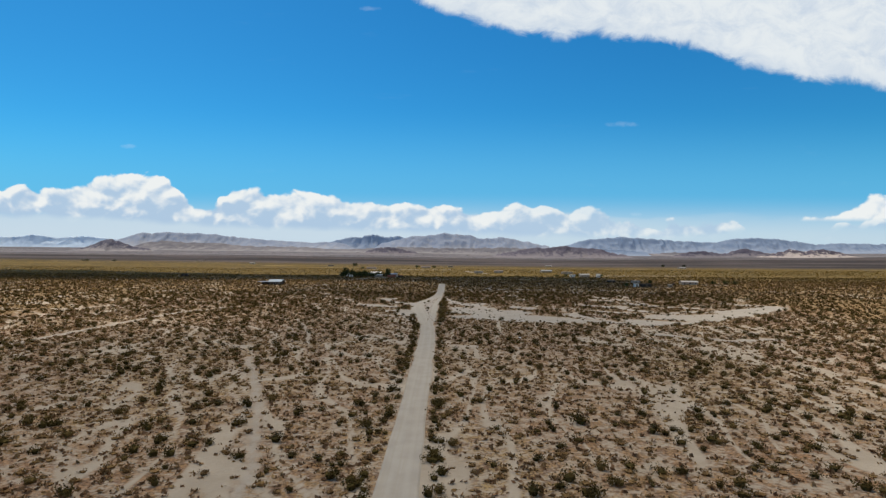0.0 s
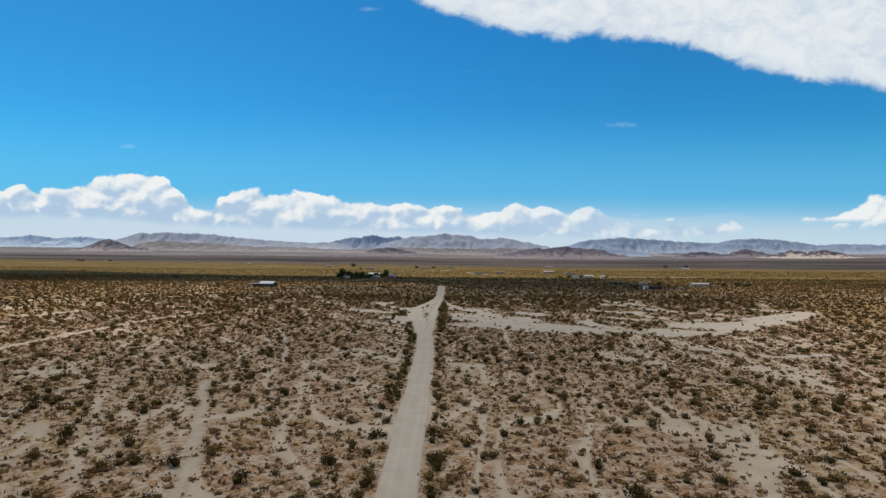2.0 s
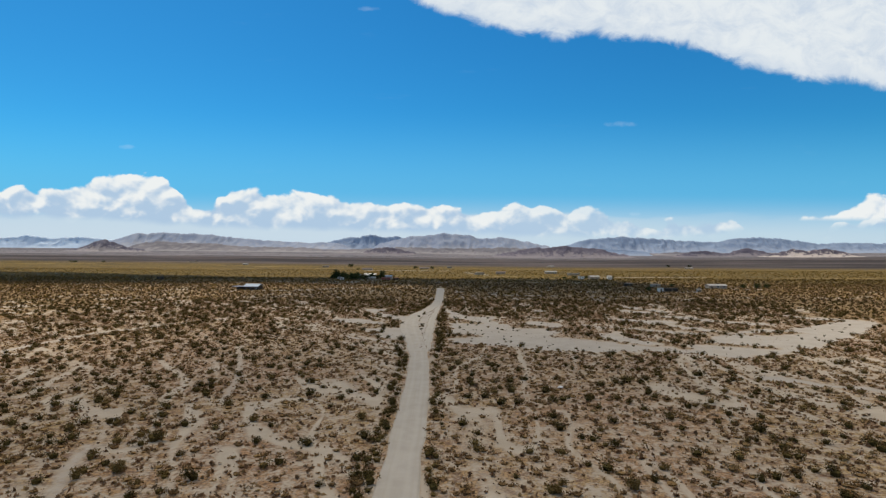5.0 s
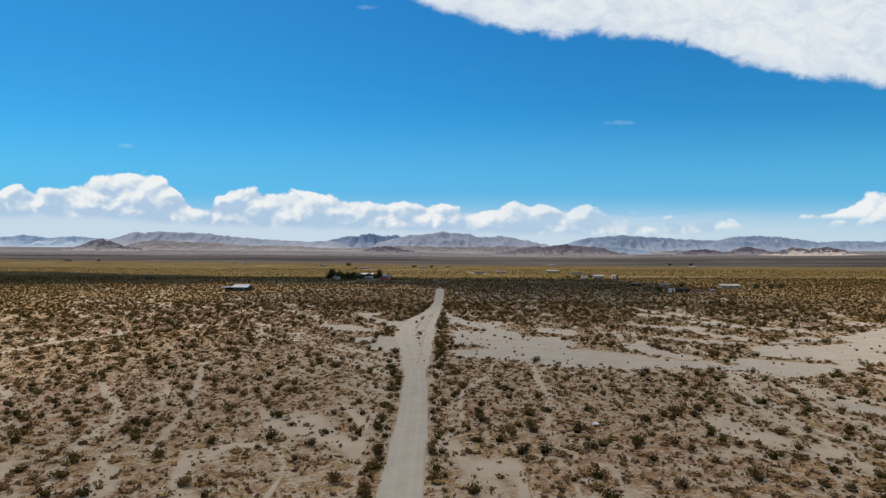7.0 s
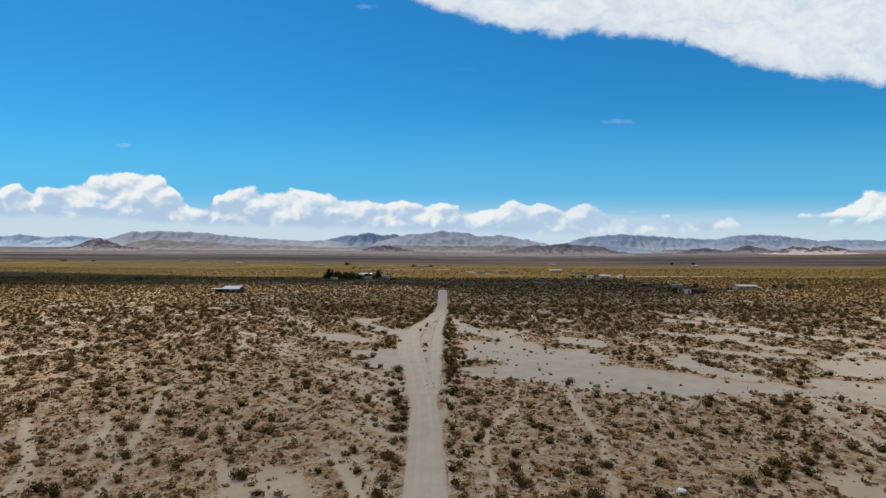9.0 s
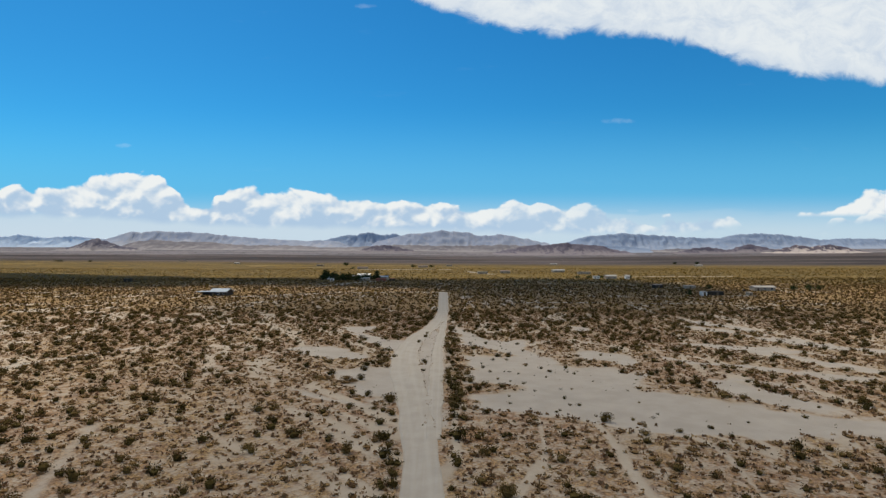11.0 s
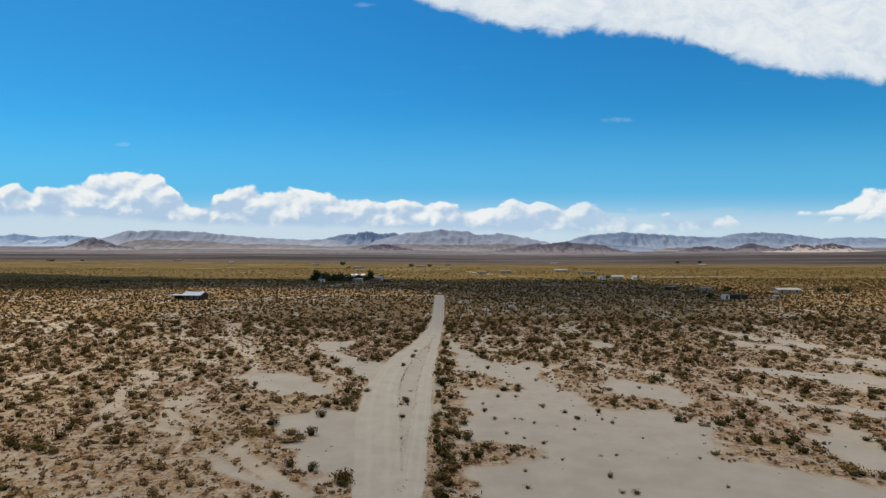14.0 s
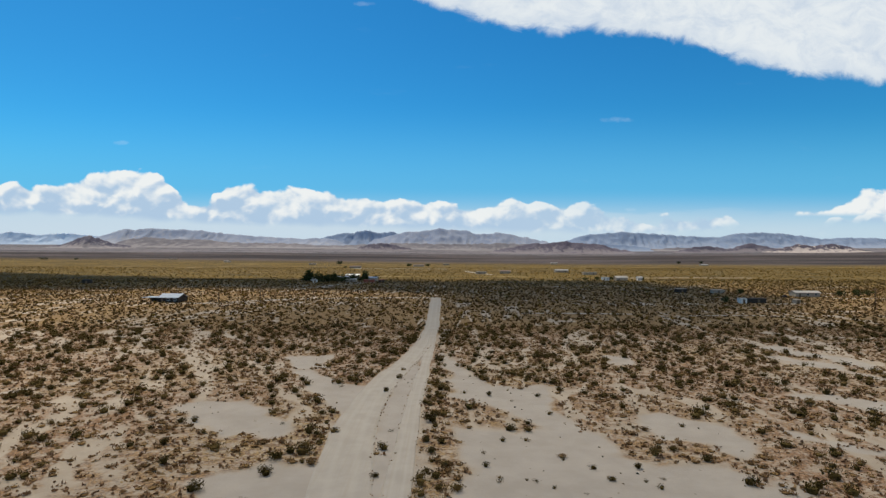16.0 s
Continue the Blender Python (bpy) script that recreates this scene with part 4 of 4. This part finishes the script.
    for k, root in enumerate(kinds):
        if k not in first:
            root.matrix_basis = Matrix.LocRotScale((-14 + 9 * k, 120 + 10 * k, 0), Euler((0, 0, 0)), (0.6, 0.6, 0.6))


def sow(n, x0, x1, y0, y1, seed, far=False, gap=0.0):
    """Random places on open ground, off the road and the bare sand."""
    rng = np.random.RandomState(seed)
    X, Y = x0 + rng.rand(n) * (x1 - x0), y0 + rng.rand(n) * (y1 - y0)
    ok = (road_depth(X, Y) < -0.5) & (np.abs(X) < 0.86 * (Y + 25) + 10)
    if not far:
        ok &= (bare_depth(X, Y) < 0.1 + 2.2 * np.clip(waves(X, Y, 6, 17) * 1.6 - 0.35, 0, 1)) & (rng.rand(n) > np.clip((rills(X, Y) - 0.45) * 1.6, 0, 0.85))
        ok &= waves(X, Y, 16, 61) + waves(X, Y, 6, 62) * 0.7 + rng.rand(n) * 1.5 > -0.7
    if gap:
        taken = np.array(BUSHES)
        near_ = (np.abs(X + 2) < 26 + (Y - 40) * 0.06) & (Y < 245) & (Y > 40)
        ok &= ~(near_ & (rng.rand(n) < gap))
        for x, y, w in taken:
            ok &= np.hypot(X - x, Y - y) > w * 0.5
    return X[ok], Y[ok]


def places(X, Y):
    return np.stack([X, Y, ground_z(X, Y) - 0.03], 1)


rng0 = np.random.RandomState(5)
near_shapes = [bush_shape(100 + i, 130, 0.95, 0.85, 0.085, 6, core=True) for i in range(7)]
low_shapes = [bush_shape(120 + i, 34, 0.7, 0.34, 0.085, 5, core=True) for i in range(6)]
far_shapes = [bush_shape(140 + i, 15, 0.85, 0.62, 0.25, 4, core=True) for i in range(6)]
blob_shapes = [bush_shape(180 + i, 5, 0.6, 0.45, 0.36, 2) for i in range(6)]
tuft_shapes = [bush_shape(160 + i, 4, 0.38, 0.15, 0.17, 3) for i in range(8)]

single_bushes()
X, Y = sow(7800, -160, 160, 22, 335, 1, gap=0.72)
scatter("creosote_scrub", near_shapes, places(X, Y), (0.7 + 0.6 * rng0.rand(len(X)) ** 1.3) * (1 + 0.25 * np.clip((Y - 180) / 100, 0, 1)), M_CREOSOTE, "olive creosote bushes scattered over sandy ground", "shrubs", 2)
X, Y = sow(17000, -160, 160, 22, 335, 3, gap=0.01)
scatter("bursage_scrub", low_shapes, places(X, Y), 0.6 + 0.9 * rng0.rand(len(X)), M_BURSAGE, "low brown dry bursage between the larger bushes", "shrubs", 4)
rows_ = np.random.RandomState(77)
Y = 30 + rows_.rand(330) * 300
side_ = np.where(rows_.rand(330) < 0.5, -1, 1)
X = np.interp(Y, ROAD_Y, ROAD_X) + side_ * (np.interp(Y, ROAD_Y, ROAD_W) + 0.7 + rows_.rand(330) ** 1.7 * 1.8)
X = np.where((Y > 175) & (side_ > 0), np.interp(Y, TRACK_Y, TRACK_X) + 2.0 + rows_.rand(330) * 2.2, X)
k = ((side_ > 0) | (bare_depth(X, Y) < 0)) & (road_depth(X, Y) < -0.4)
scatter("roadside_scrub", near_shapes, places(X[k], Y[k]), 0.5 + 0.6 * rows_.rand(k.sum()) + 0.25 * (np.abs(Y[k] - 200) < 16), M_CREOSOTE, "row of dark creosote along the road's edge", "shrubs", 14)
X, Y = sow(80000, -135, 135, 22, 335, 5)
scatter("straw_litter", tuft_shapes, places(X, Y), 0.6 + 1.1 * rng0.rand(len(X)), M_LITTER, "tufts of dead rust and straw coloured grass", "dry grass", 6)
X, Y = sow(16000, -330, 330, 22, 335, 7, True)
k = np.abs(X) > 160
scatter("side_scrub", far_shapes, places(X[k], Y[k]), 0.6 + 0.8 * rng0.rand(k.sum()), M_CREOSOTE, "olive desert scrub farther from the road", "shrubs", 8)
rows_ = np.random.RandomState(78)
X, Y = -130 + rows_.rand(3600) * 260, -70 + rows_.rand(3600) * 200
k = (road_depth(X, Y) < -0.6) & ((np.abs(X) > 0.86 * (Y + 25) + 8) | (Y < 24))
scatter("start_scrub", far_shapes, places(X[k], Y[k]), 0.6 + 0.7 * rows_.rand(k.sum()), M_CREOSOTE, "olive desert scrub around the start of the road", "shrubs", 18)
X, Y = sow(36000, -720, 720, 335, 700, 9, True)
scatter("far_scrub", far_shapes, places(X, Y), 0.5 + 0.7 * rng0.rand(len(X)), M_SHADE_SCRUB, "scrub of the distant plain, toned dark brown for the shaded band", "shrubs", 10)
X, Y = sow(52000, -480, 480, 60, 560, 13, True)
k = (np.abs(X) > 155) | (Y > 333)
scatter("outer_bursage", blob_shapes, places(X[k], Y[k]), 0.6 + 0.8 * rng0.rand(k.sum()), M_BURSAGE, "brown dry bursage farther from the road", "shrubs", 16)
X, Y = sow(26000, -1000, 1000, 335, 1250, 11, True)
scatter("golden_scrub", far_shapes, places(X, Y), 0.6 + 0.9 * rng0.rand(len(X)), M_GOLD, "golden flowering scrub of the distant plain", "shrubs", 12)


# ---- houses, sheds, trees and poles ----
def part(name, bm, mat, parent=None, label=""):
    me = bpy.data.meshes.new(name)
    bm.to_mesh(me)
    bm.free()
    me.materials.append(mat)
    ob = new(name, me)
    if parent:
        ob.parent = parent
    if label:
        ob["label"] = label
    return ob


def box(bm, x0, x1, y0, y1, z0, z1, bevel=0.0):
    made = bmesh.ops.create_cube(bm, size=1, matrix=Matrix.Translation(((x0 + x1) / 2, (y0 + y1) / 2, (z0 + z1) / 2)) @ Matrix.Diagonal((x1 - x0, y1 - y0, z1 - z0, 1)))
    if bevel:
        bmesh.ops.bevel(bm, geom=list({e for v in made["verts"] for e in v.link_edges}), offset=bevel, segments=1, affect="EDGES")
    return bm


def boxed(*a, **k):
    return box(bmesh.new(), *a, **k)


M_STUCCO = speckled("tan_stucco", (0.30, 0.255, 0.20), (0.40, 0.345, 0.28), 2.0)
M_WHITE = speckled("white_paint", (0.70, 0.69, 0.66), (0.80, 0.79, 0.77), 1.2)
M_TIN = speckled("pale_tin_roof", (0.30, 0.35, 0.41), (0.38, 0.43, 0.49), 0.8, 0.45, 0.1, 0.0)
M_PALE = speckled("dusty_pale_roof", (0.30, 0.285, 0.26), (0.40, 0.38, 0.35), 1.5)
M_SHINGLE = speckled("brown_shingle", (0.16, 0.12, 0.10), (0.24, 0.19, 0.16), 2.5)
M_DARK = speckled("dark_board", (0.035, 0.03, 0.028), (0.07, 0.06, 0.05), 2.0)
M_WOOD = speckled("weathered_wood", (0.10, 0.075, 0.055), (0.18, 0.14, 0.10), 3.0)
M_RED = speckled("rusty_red_panel", (0.20, 0.07, 0.05), (0.30, 0.12, 0.09), 2.0)
M_GLASS = bpy.data.materials.new("window_glass")
M_GLASS.use_nodes = True
finish(Nodes(M_GLASS.node_tree), (0.03, 0.04, 0.05), 0.08, **{"Specular IOR Level": 0.6})
M_TREE = scrub_material("tamarisk_leaf", (0.018, 0.028, 0.012), (0.05, 0.068, 0.026), (0.07, 0.075, 0.03))
M_BARK = speckled("bark", (0.08, 0.06, 0.045), (0.14, 0.11, 0.085), 5.0)
M_RUBBER = speckled("tyre_rubber", (0.02, 0.02, 0.02), (0.04, 0.04, 0.04), 5.0)


def at_ground(x, y):
    return float(ground_z(np.array([float(x)]), np.array([float(y)]))[0])


def gable(w, d, z0, rise, over=0.5, thick=0.14):
    """Two roof slabs that meet at a ridge along x."""
    bm = bmesh.new()
    for s in (-1, 1):
        pts = [(0, z0 + rise), (s * (d / 2 + over), z0 - rise * over / (d / 2))]
        v = []
        for x in (-w / 2 - over, w / 2 + over):
            for (y, z) in pts:
                v.append((x, y, z))
                v.append((x, y, z + thick))
        vs = [bm.verts.new(p) for p in v]
        for f in ((0, 1, 3, 2), (4, 6, 7, 5), (0, 4, 5, 1), (2, 3, 7, 6), (1, 5, 7, 3), (0, 2, 6, 4)):
            bm.faces.new([vs[i] for i in f])
    bmesh.ops.recalc_face_normals(bm, faces=bm.faces)
    return bm


def house(x, y, w, d, h, turn, label, wall_mat=M_WHITE, roof_mat=M_TIN, roof="gable", rise=1.3, doors=1, windows=2, wing=None):
    """A low desert house: walls, roof with eaves, door and framed windows on the two long sides, perhaps an open wing."""
    root = tagged(new("house"), label, "house")
    bm = boxed(-w / 2, w / 2, -d / 2, d / 2, -0.4, h)
    if roof == "gable":
        for s in (-1, 1):
            a, b, c = (bm.verts.new((s * w / 2, -d / 2, h)), bm.verts.new((s * w / 2, d / 2, h)), bm.verts.new((s * w / 2, 0, h + rise)))
            bm.faces.new((a, b, c))
    part("wall", bm, wall_mat, root)
    if roof == "gable":
        part("roof", gable(w, d, h + 0.02, rise), roof_mat, root)
    else:
        part("roof", boxed(-w / 2 - 0.5, w / 2 + 0.5, -d / 2 - 0.5, d / 2 + 0.5, h + 0.01, h + 0.22, bevel=0.03), roof_mat, root)
    n = doors + windows
    for side in (-1, 1):
        f = side * d / 2
        for i in range(n):
            cx = -w / 2 + (i + 0.5) * w / n
            lo, hi = sorted((f - side * 0.05, f + side * 0.05))
            if i < doors:
                dr = part("door", boxed(cx - 0.45, cx + 0.45, lo, hi, 0, 2.05), M_WOOD, root)
            else:
                fr = part("window", boxed(cx - 0.75, cx + 0.75, lo, hi, 0.85, 2.0), M_WHITE, root)
                lo2, hi2 = sorted((f + side * 0.03, f + side * 0.07))
                part("pane", boxed(cx - 0.66, cx + 0.66, lo2, hi2, 0.93, 1.92), M_GLASS, fr, "dark glass pane")
    if wing:
        wx0, wx1, wh = wing
        part("porch_roof", boxed(min(wx0, wx1), max(wx0, wx1), -d / 2, d / 2 - 0.5, wh, wh + 0.16), roof_mat, root, "flat pale carport roof")
        for px in (wx0, (wx0 + wx1) / 2):
            for py in (-d / 2 + 0.2, d / 2 - 0.7):
                part("post", boxed(px - 0.07 if px == wx1 else px, px + 0.14, py, py + 0.14, -0.3, wh + 0.02), M_WOOD, root)
        part("back_wall", boxed(min(wx0, wx1) + 0.3, max(wx0, wx1), d / 2 - 0.75, d / 2 - 0.6, -0.3, wh), M_DARK, root, "dark shaded carport wall")
    root.matrix_basis = pose(x, y, at_ground(x, y), 0, 0, turn)
    return root


def tree(x, y, height, spread, label, seed):
    rng = np.random.RandomState(seed)
    root = tagged(new("tree"), label, "tree")
    v, f = stem_shape(seed, 8, spread * 0.7, height * 0.85, height * 0.035)
    mesh_object("trunk", v, f, M_BARK, root)
    q = bush_shape(seed + 1, 260, spread, height, 0.10 * height, 9, 0.16)
    mesh_object("crown", q.reshape(-1, 3), np.arange(q.size // 3).reshape(-1, 4), M_TREE, root, attrs={"own": np.full(q.size // 3, rng.rand() * 0.4)})
    root.matrix_basis = pose(x, y, at_ground(x, y), 0, 0, rng.rand() * 360)
    return root


def pole(x, y, h):
    root = tagged(new("utility_pole"), "thin weathered wooden utility pole with a crossarm", "utility pole", "utility poles")
    bm = bmesh.new()
    bmesh.ops.create_cone(bm, segments=8, cap_ends=True, radius1=0.16, radius2=0.11, depth=h + 0.5, matrix=Matrix.Translation((0, 0, (h - 0.5) / 2)))
    part("post", bm, M_WOOD, root)
    part("crossarm", boxed(-1.1, 1.1, 0.1, 0.22, h - 0.75, h - 0.6), M_WOOD, root)
    for cx in (-0.95, 0.0, 0.95):
        bm = bmesh.new()
        bmesh.ops.create_cone(bm, segments=6, cap_ends=True, radius1=0.05, radius2=0.03, depth=0.16, matrix=Matrix.Translation((cx, 0.16, h - 0.53)))
        part("insulator", bm, M_DARK, root)
    root.matrix_basis = pose(x, y, at_ground(x, y))


def car(x, y, turn, mat, label):
    root = tagged(new("parked_car"), label, "car")
    bm = boxed(-2.1, 2.1, -0.85, 0.85, 0.35, 0.95, bevel=0.12)
    box(bm, -1.3, 1.0, -0.72, 0.72, 0.93, 1.5, bevel=0.18)
    part("body", bm, mat, root)
    for wx in (-1.3, 1.3):
        for wy in (-0.78, 0.78):
            bm = bmesh.new()
            bmesh.ops.create_cone(bm, segments=14, cap_ends=True, radius1=0.34, radius2=0.34, depth=0.22, matrix=pose(wx, wy, 0.34, 90, 0, 0))
            part("wheel", bm, M_RUBBER, root)
    part("window", boxed(-1.1, 0.85, -0.735, 0.735, 1.08, 1.38, bevel=0.05), M_GLASS, root)
    root.matrix_basis = pose(x, y, at_ground(x, y), 0, 0, turn)


def shed(x, y, w, d, h, turn, label, wall_mat, roof_mat):
    root = tagged(new("shed"), label, "shed")
    part("wall", boxed(-w / 2, w / 2, -d / 2, d / 2, -0.3, h, bevel=0.03), wall_mat, root)
    bm = boxed(-w / 2 - 0.25, w / 2 + 0.25, -d / 2 - 0.25, d / 2 + 0.25, 0, 0.1)
    bmesh.ops.transform(bm, matrix=Matrix.Translation((0, 0, h + 0.02)) @ Matrix.Shear("XY", 4, (0.0, 0.0)), verts=bm.verts)
    for v in bm.verts:
        v.co.z += 0.25 * (v.co.y / d + 0.5)
    part("roof", bm, roof_mat, root)
    part("door", boxed(-0.6, 0.6, -d / 2 - 0.04, -d / 2 + 0.04, 0, min(2.0, h - 0.2)), M_WOOD, root)
    root.matrix_basis = pose(x, y, at_ground(x, y), 0, 0, turn)


# the lone house west of the road
# dark wall colour stands in for the shade on the walls
house(-126.5, 427, 9.6, 8, 2.4, -6, "desert house with walls coloured dark for shade, pale blue-grey tin roof and carport", M_DARK, M_TIN, "gable", 1.5, 1, 2, (-13.5, -4.8, 2.2))
shed(-279, 606, 6, 4, 2.6, 10, "small dark wooden shed alone in the scrub", M_DARK, M_DARK)
for i, (x, y, h) in enumerate([(-106, 430, 7.5), (-82, 418, 8.0), (207, 420, 7.5)]):
    pole(x, y, h)

# the farmstead among dark trees
for i, (x, y, h, s) in enumerate([(a + 7, b, c * 1.25, d * 1.15) for a, b, c, d in [(-119, 648, 8.5, 3.6), (-114, 655, 6.0, 4.0), (-104, 650, 5.5, 4.6), (-97, 646, 6.0, 4.6), (-90, 652, 5.0, 5.0), (-83, 648, 5.5, 4.8), (-76, 655, 4.5, 4.5), (-70, 650, 7.5, 3.2), (-64, 668, 4.2, 4.0), (-125, 660, 3.6, 4.2), (-100, 638, 5.0, 5.0), (-108, 641, 5.5, 4.5), (-93, 637, 4.5, 5.0), (-86, 640, 4.0, 5.0), (-122, 650, 5.2, 3.4)]]):
    tree(x, y, h, s, "tall dark tamarisk tree beside the farmstead" if h > 7 else "rounded dark green tree of the farmstead grove", 400 + i * 3)
house(-84, 668, 14, 8, 3.0, 6, "long farm building with pale roof behind dark trees", M_STUCCO, M_WHITE, "gable", 1.0)
house(-60, 664, 12, 7, 2.8, -8, "cream house with pale roof at the farmstead", M_STUCCO, M_TIN, "gable", 1.1)
shed(-112, 668, 6, 5, 2.8, 0, "white shed between dark trees", M_WHITE, M_TIN)
shed(-103, 630, 3.5, 3, 2.3, 4, "small white shed in front of dark trees", M_WHITE, M_PALE)
shed(-74, 641, 9, 4.5, 2.5, -4, "long pale shed on sandy farm yard", M_STUCCO, M_WHITE)
shed(-58, 634, 9, 4, 2.2, 5, "low rusty red shed in the scrub", M_RED, M_RED)
shed(-48, 636, 5, 4, 2.2, 12, "low dark shed in the scrub", M_DARK, M_RED)
house(-88, 740, 14, 7, 2.8, 3, "pale house far out on the golden plain", M_STUCCO, M_WHITE)

# the homestead east of the road
shed(147, 426, 3.0, 3, 2.2, 5, "small white shed beside dark carport", M_WHITE, M_PALE)
shed(155, 428, 7.5, 4, 2.0, 3, "long low dark open shed in the scrub", M_DARK, M_DARK)
shed(172, 424, 2.4, 2.5, 1.8, 10, "small tan storage shed", M_STUCCO, M_STUCCO)
house(206, 470, 13, 7, 2.3, -3, "tan desert house with pale low roof", M_STUCCO, M_PALE, "gable", 0.9)
car(190, 462, 70, M_DARK, "dark parked car beside the tan house")
shed(172, 500, 7, 4, 2.0, 0, "low tan shed in the scrub", M_STUCCO, M_STUCCO)
shed(152, 506, 6, 4, 2.3, 8, "dark low shed in the scrub", M_DARK, M_STUCCO)
for i, (x, y, h, s) in enumerate([(226, 470, 3.6, 2.6), (240, 474, 3.8, 3.4), (250, 480, 3.2, 3.0), (182, 492, 3.2, 2.8), (140, 428, 3.0, 2.2)]):
    tree(x, y, h, s, "low spreading dark desert tree by the homestead", 450 + i * 3)

# houses scattered over the golden plain
for i, (x, y, w, d, t, m, r) in enumerate([
        (158, 684, 6, 5, 0, M_WHITE, M_PALE), (172, 682, 11, 6, 4, M_STUCCO, M_PALE), (188, 678, 4, 4, 0, M_WHITE, M_PALE), (56, 880, 12, 8, 10, M_STUCCO, M_PALE),
        (90, 905, 14, 8, -6, M_STUCCO, M_SHINGLE), (175, 950, 18, 9, 3, M_STUCCO, M_PALE), (188, 850, 16, 8, 0, M_STUCCO, M_PALE), (-40, 1330, 22, 10, 5, M_STUCCO, M_SHINGLE),
        (-150, 1180, 20, 9, 0, M_STUCCO, M_SHINGLE), (-300, 1500, 16, 10, 8, M_STUCCO, M_WHITE), (-560, 1650, 14, 10, 0, M_STUCCO, M_PALE), (320, 1700, 18, 10, 0, M_STUCCO, M_PALE),
        (20, 1500, 14, 8, 0, M_STUCCO, M_PALE), (-820, 1900, 24, 12, 5, M_STUCCO, M_SHINGLE), (640, 1500, 18, 10, 6, M_STUCCO, M_PALE)]):
    house(x, y, w, d, 2.9, t, "small pale desert house far out on the plain", m, r, "gable" if i % 3 else "flat", 1.3, 1, 1)
for i, (x, y, h, s) in enumerate([(150, 682, 3.5, 4.0), (140, 685, 3.0, 4.5), (165, 690, 3.5, 4.5), (192, 684, 4.0, 3.5), (-60, 1335, 7, 6), (-20, 1340, 6, 7), (-235, 1500, 9, 9), (-1150, 1800, 8, 14), (-1060, 1810, 6, 7), (700, 1780, 8, 6), (770, 1790, 9, 6), (-170, 1185, 4, 5)]):
    tree(x, y, h, s, "dark tree far out on the desert plain", 480 + i * 3)


# ---- small things on the bare sand ----
rows_ = np.random.RandomState(91)
X, Y = -40 + rows_.rand(2600) * 130, 160 + rows_.rand(2600) * 130
k = (bare_depth(X, Y) > 0.4) & (road_depth(X, Y) < -0.3)
X, Y = X[k][:170], Y[k][:170]
scatter("sand_sprigs", tuft_shapes, places(X, Y), 0.35 + 0.55 * rows_.rand(len(X)) ** 2, M_CREOSOTE, "tiny dark sprigs scattered on bare sand", "plants", 20)


X, Y = -1 + rows_.rand(1500) * 140, 165 + rows_.rand(1500) * 110
k = (bare_depth(X, Y) > 1.2) & (road_depth(X, Y) < -1.5) & (X > 2)
X, Y = X[k][:80], Y[k][:80]
scatter("pan_bushes", near_shapes, places(X, Y), 0.3 + 0.4 * rows_.rand(len(X)) ** 1.5, M_CREOSOTE, "small dark bushes scattered over the bare pan", "shrubs", 24)


def rock(x, y, size, seed, mat, label):
    rng = np.random.RandomState(seed)
    bm = bmesh.new()
    bmesh.ops.create_icosphere(bm, subdivisions=2, radius=size)
    for v in bm.verts:
        n = noise.noise(v.co * (1.6 / size) + Vector((seed, 0, 0)))
        v.co = v.co * (1 + 0.3 * n)
        v.co.z *= 0.6
    ob = part("rock", bm, mat)
    ob.matrix_basis = pose(x, y, at_ground(x, y) + size * 0.3, 0, 0, rng.rand() * 360)
    return tagged(ob, label, "rock")


rock(19.0, 138.5, 0.42, 3, M_WHITE, "pale boulder beside a dark creosote bush")


def brush_pile(x, y, w, turn, seed):
    q = bush_shape(seed, 130, 1.0, 0.32, 0.10, 6, 0.05, core=True)
    ob = mesh_object("brush_pile", q.reshape(-1, 3), np.arange(q.size // 3).reshape(-1, 4), M_BURSAGE, attrs={"own": np.zeros(q.size // 3)})
    ob.matrix_basis = Matrix.LocRotScale((x, y, at_ground(x, y)), Euler((0, 0, radians(turn))), (w * 0.5, w * 0.24, w * 0.4))
    return tagged(ob, "low dark heap of dead brush on sand", "brush pile", "brush heaps by the road")


brush_pile(-23.0, 206.0, 4.6, 8, 700)
brush_pile(-18.6, 203.4, 4.2, 14, 703)

# loose stones and twigs along the banks between road and track
rows_ = np.random.RandomState(95)
Y = 178 + rows_.rand(240) * 118
X = np.where(rows_.rand(240) < 0.5, np.interp(Y, ROAD_Y, ROAD_X) + np.interp(Y, ROAD_Y, ROAD_W) * 1.1, np.interp(Y, TRACK_Y, TRACK_X) + np.where(rows_.rand(240) < 0.5, -1.25, 1.25)) + rows_.randn(240) * 0.16
scatter("bank_debris", tuft_shapes, places(X, Y) + np.array([0, 0, 0.06]), 0.35 + 0.4 * rows_.rand(240), M_LITTER, "small brown twigs and clods along the road bank", "debris", 22)
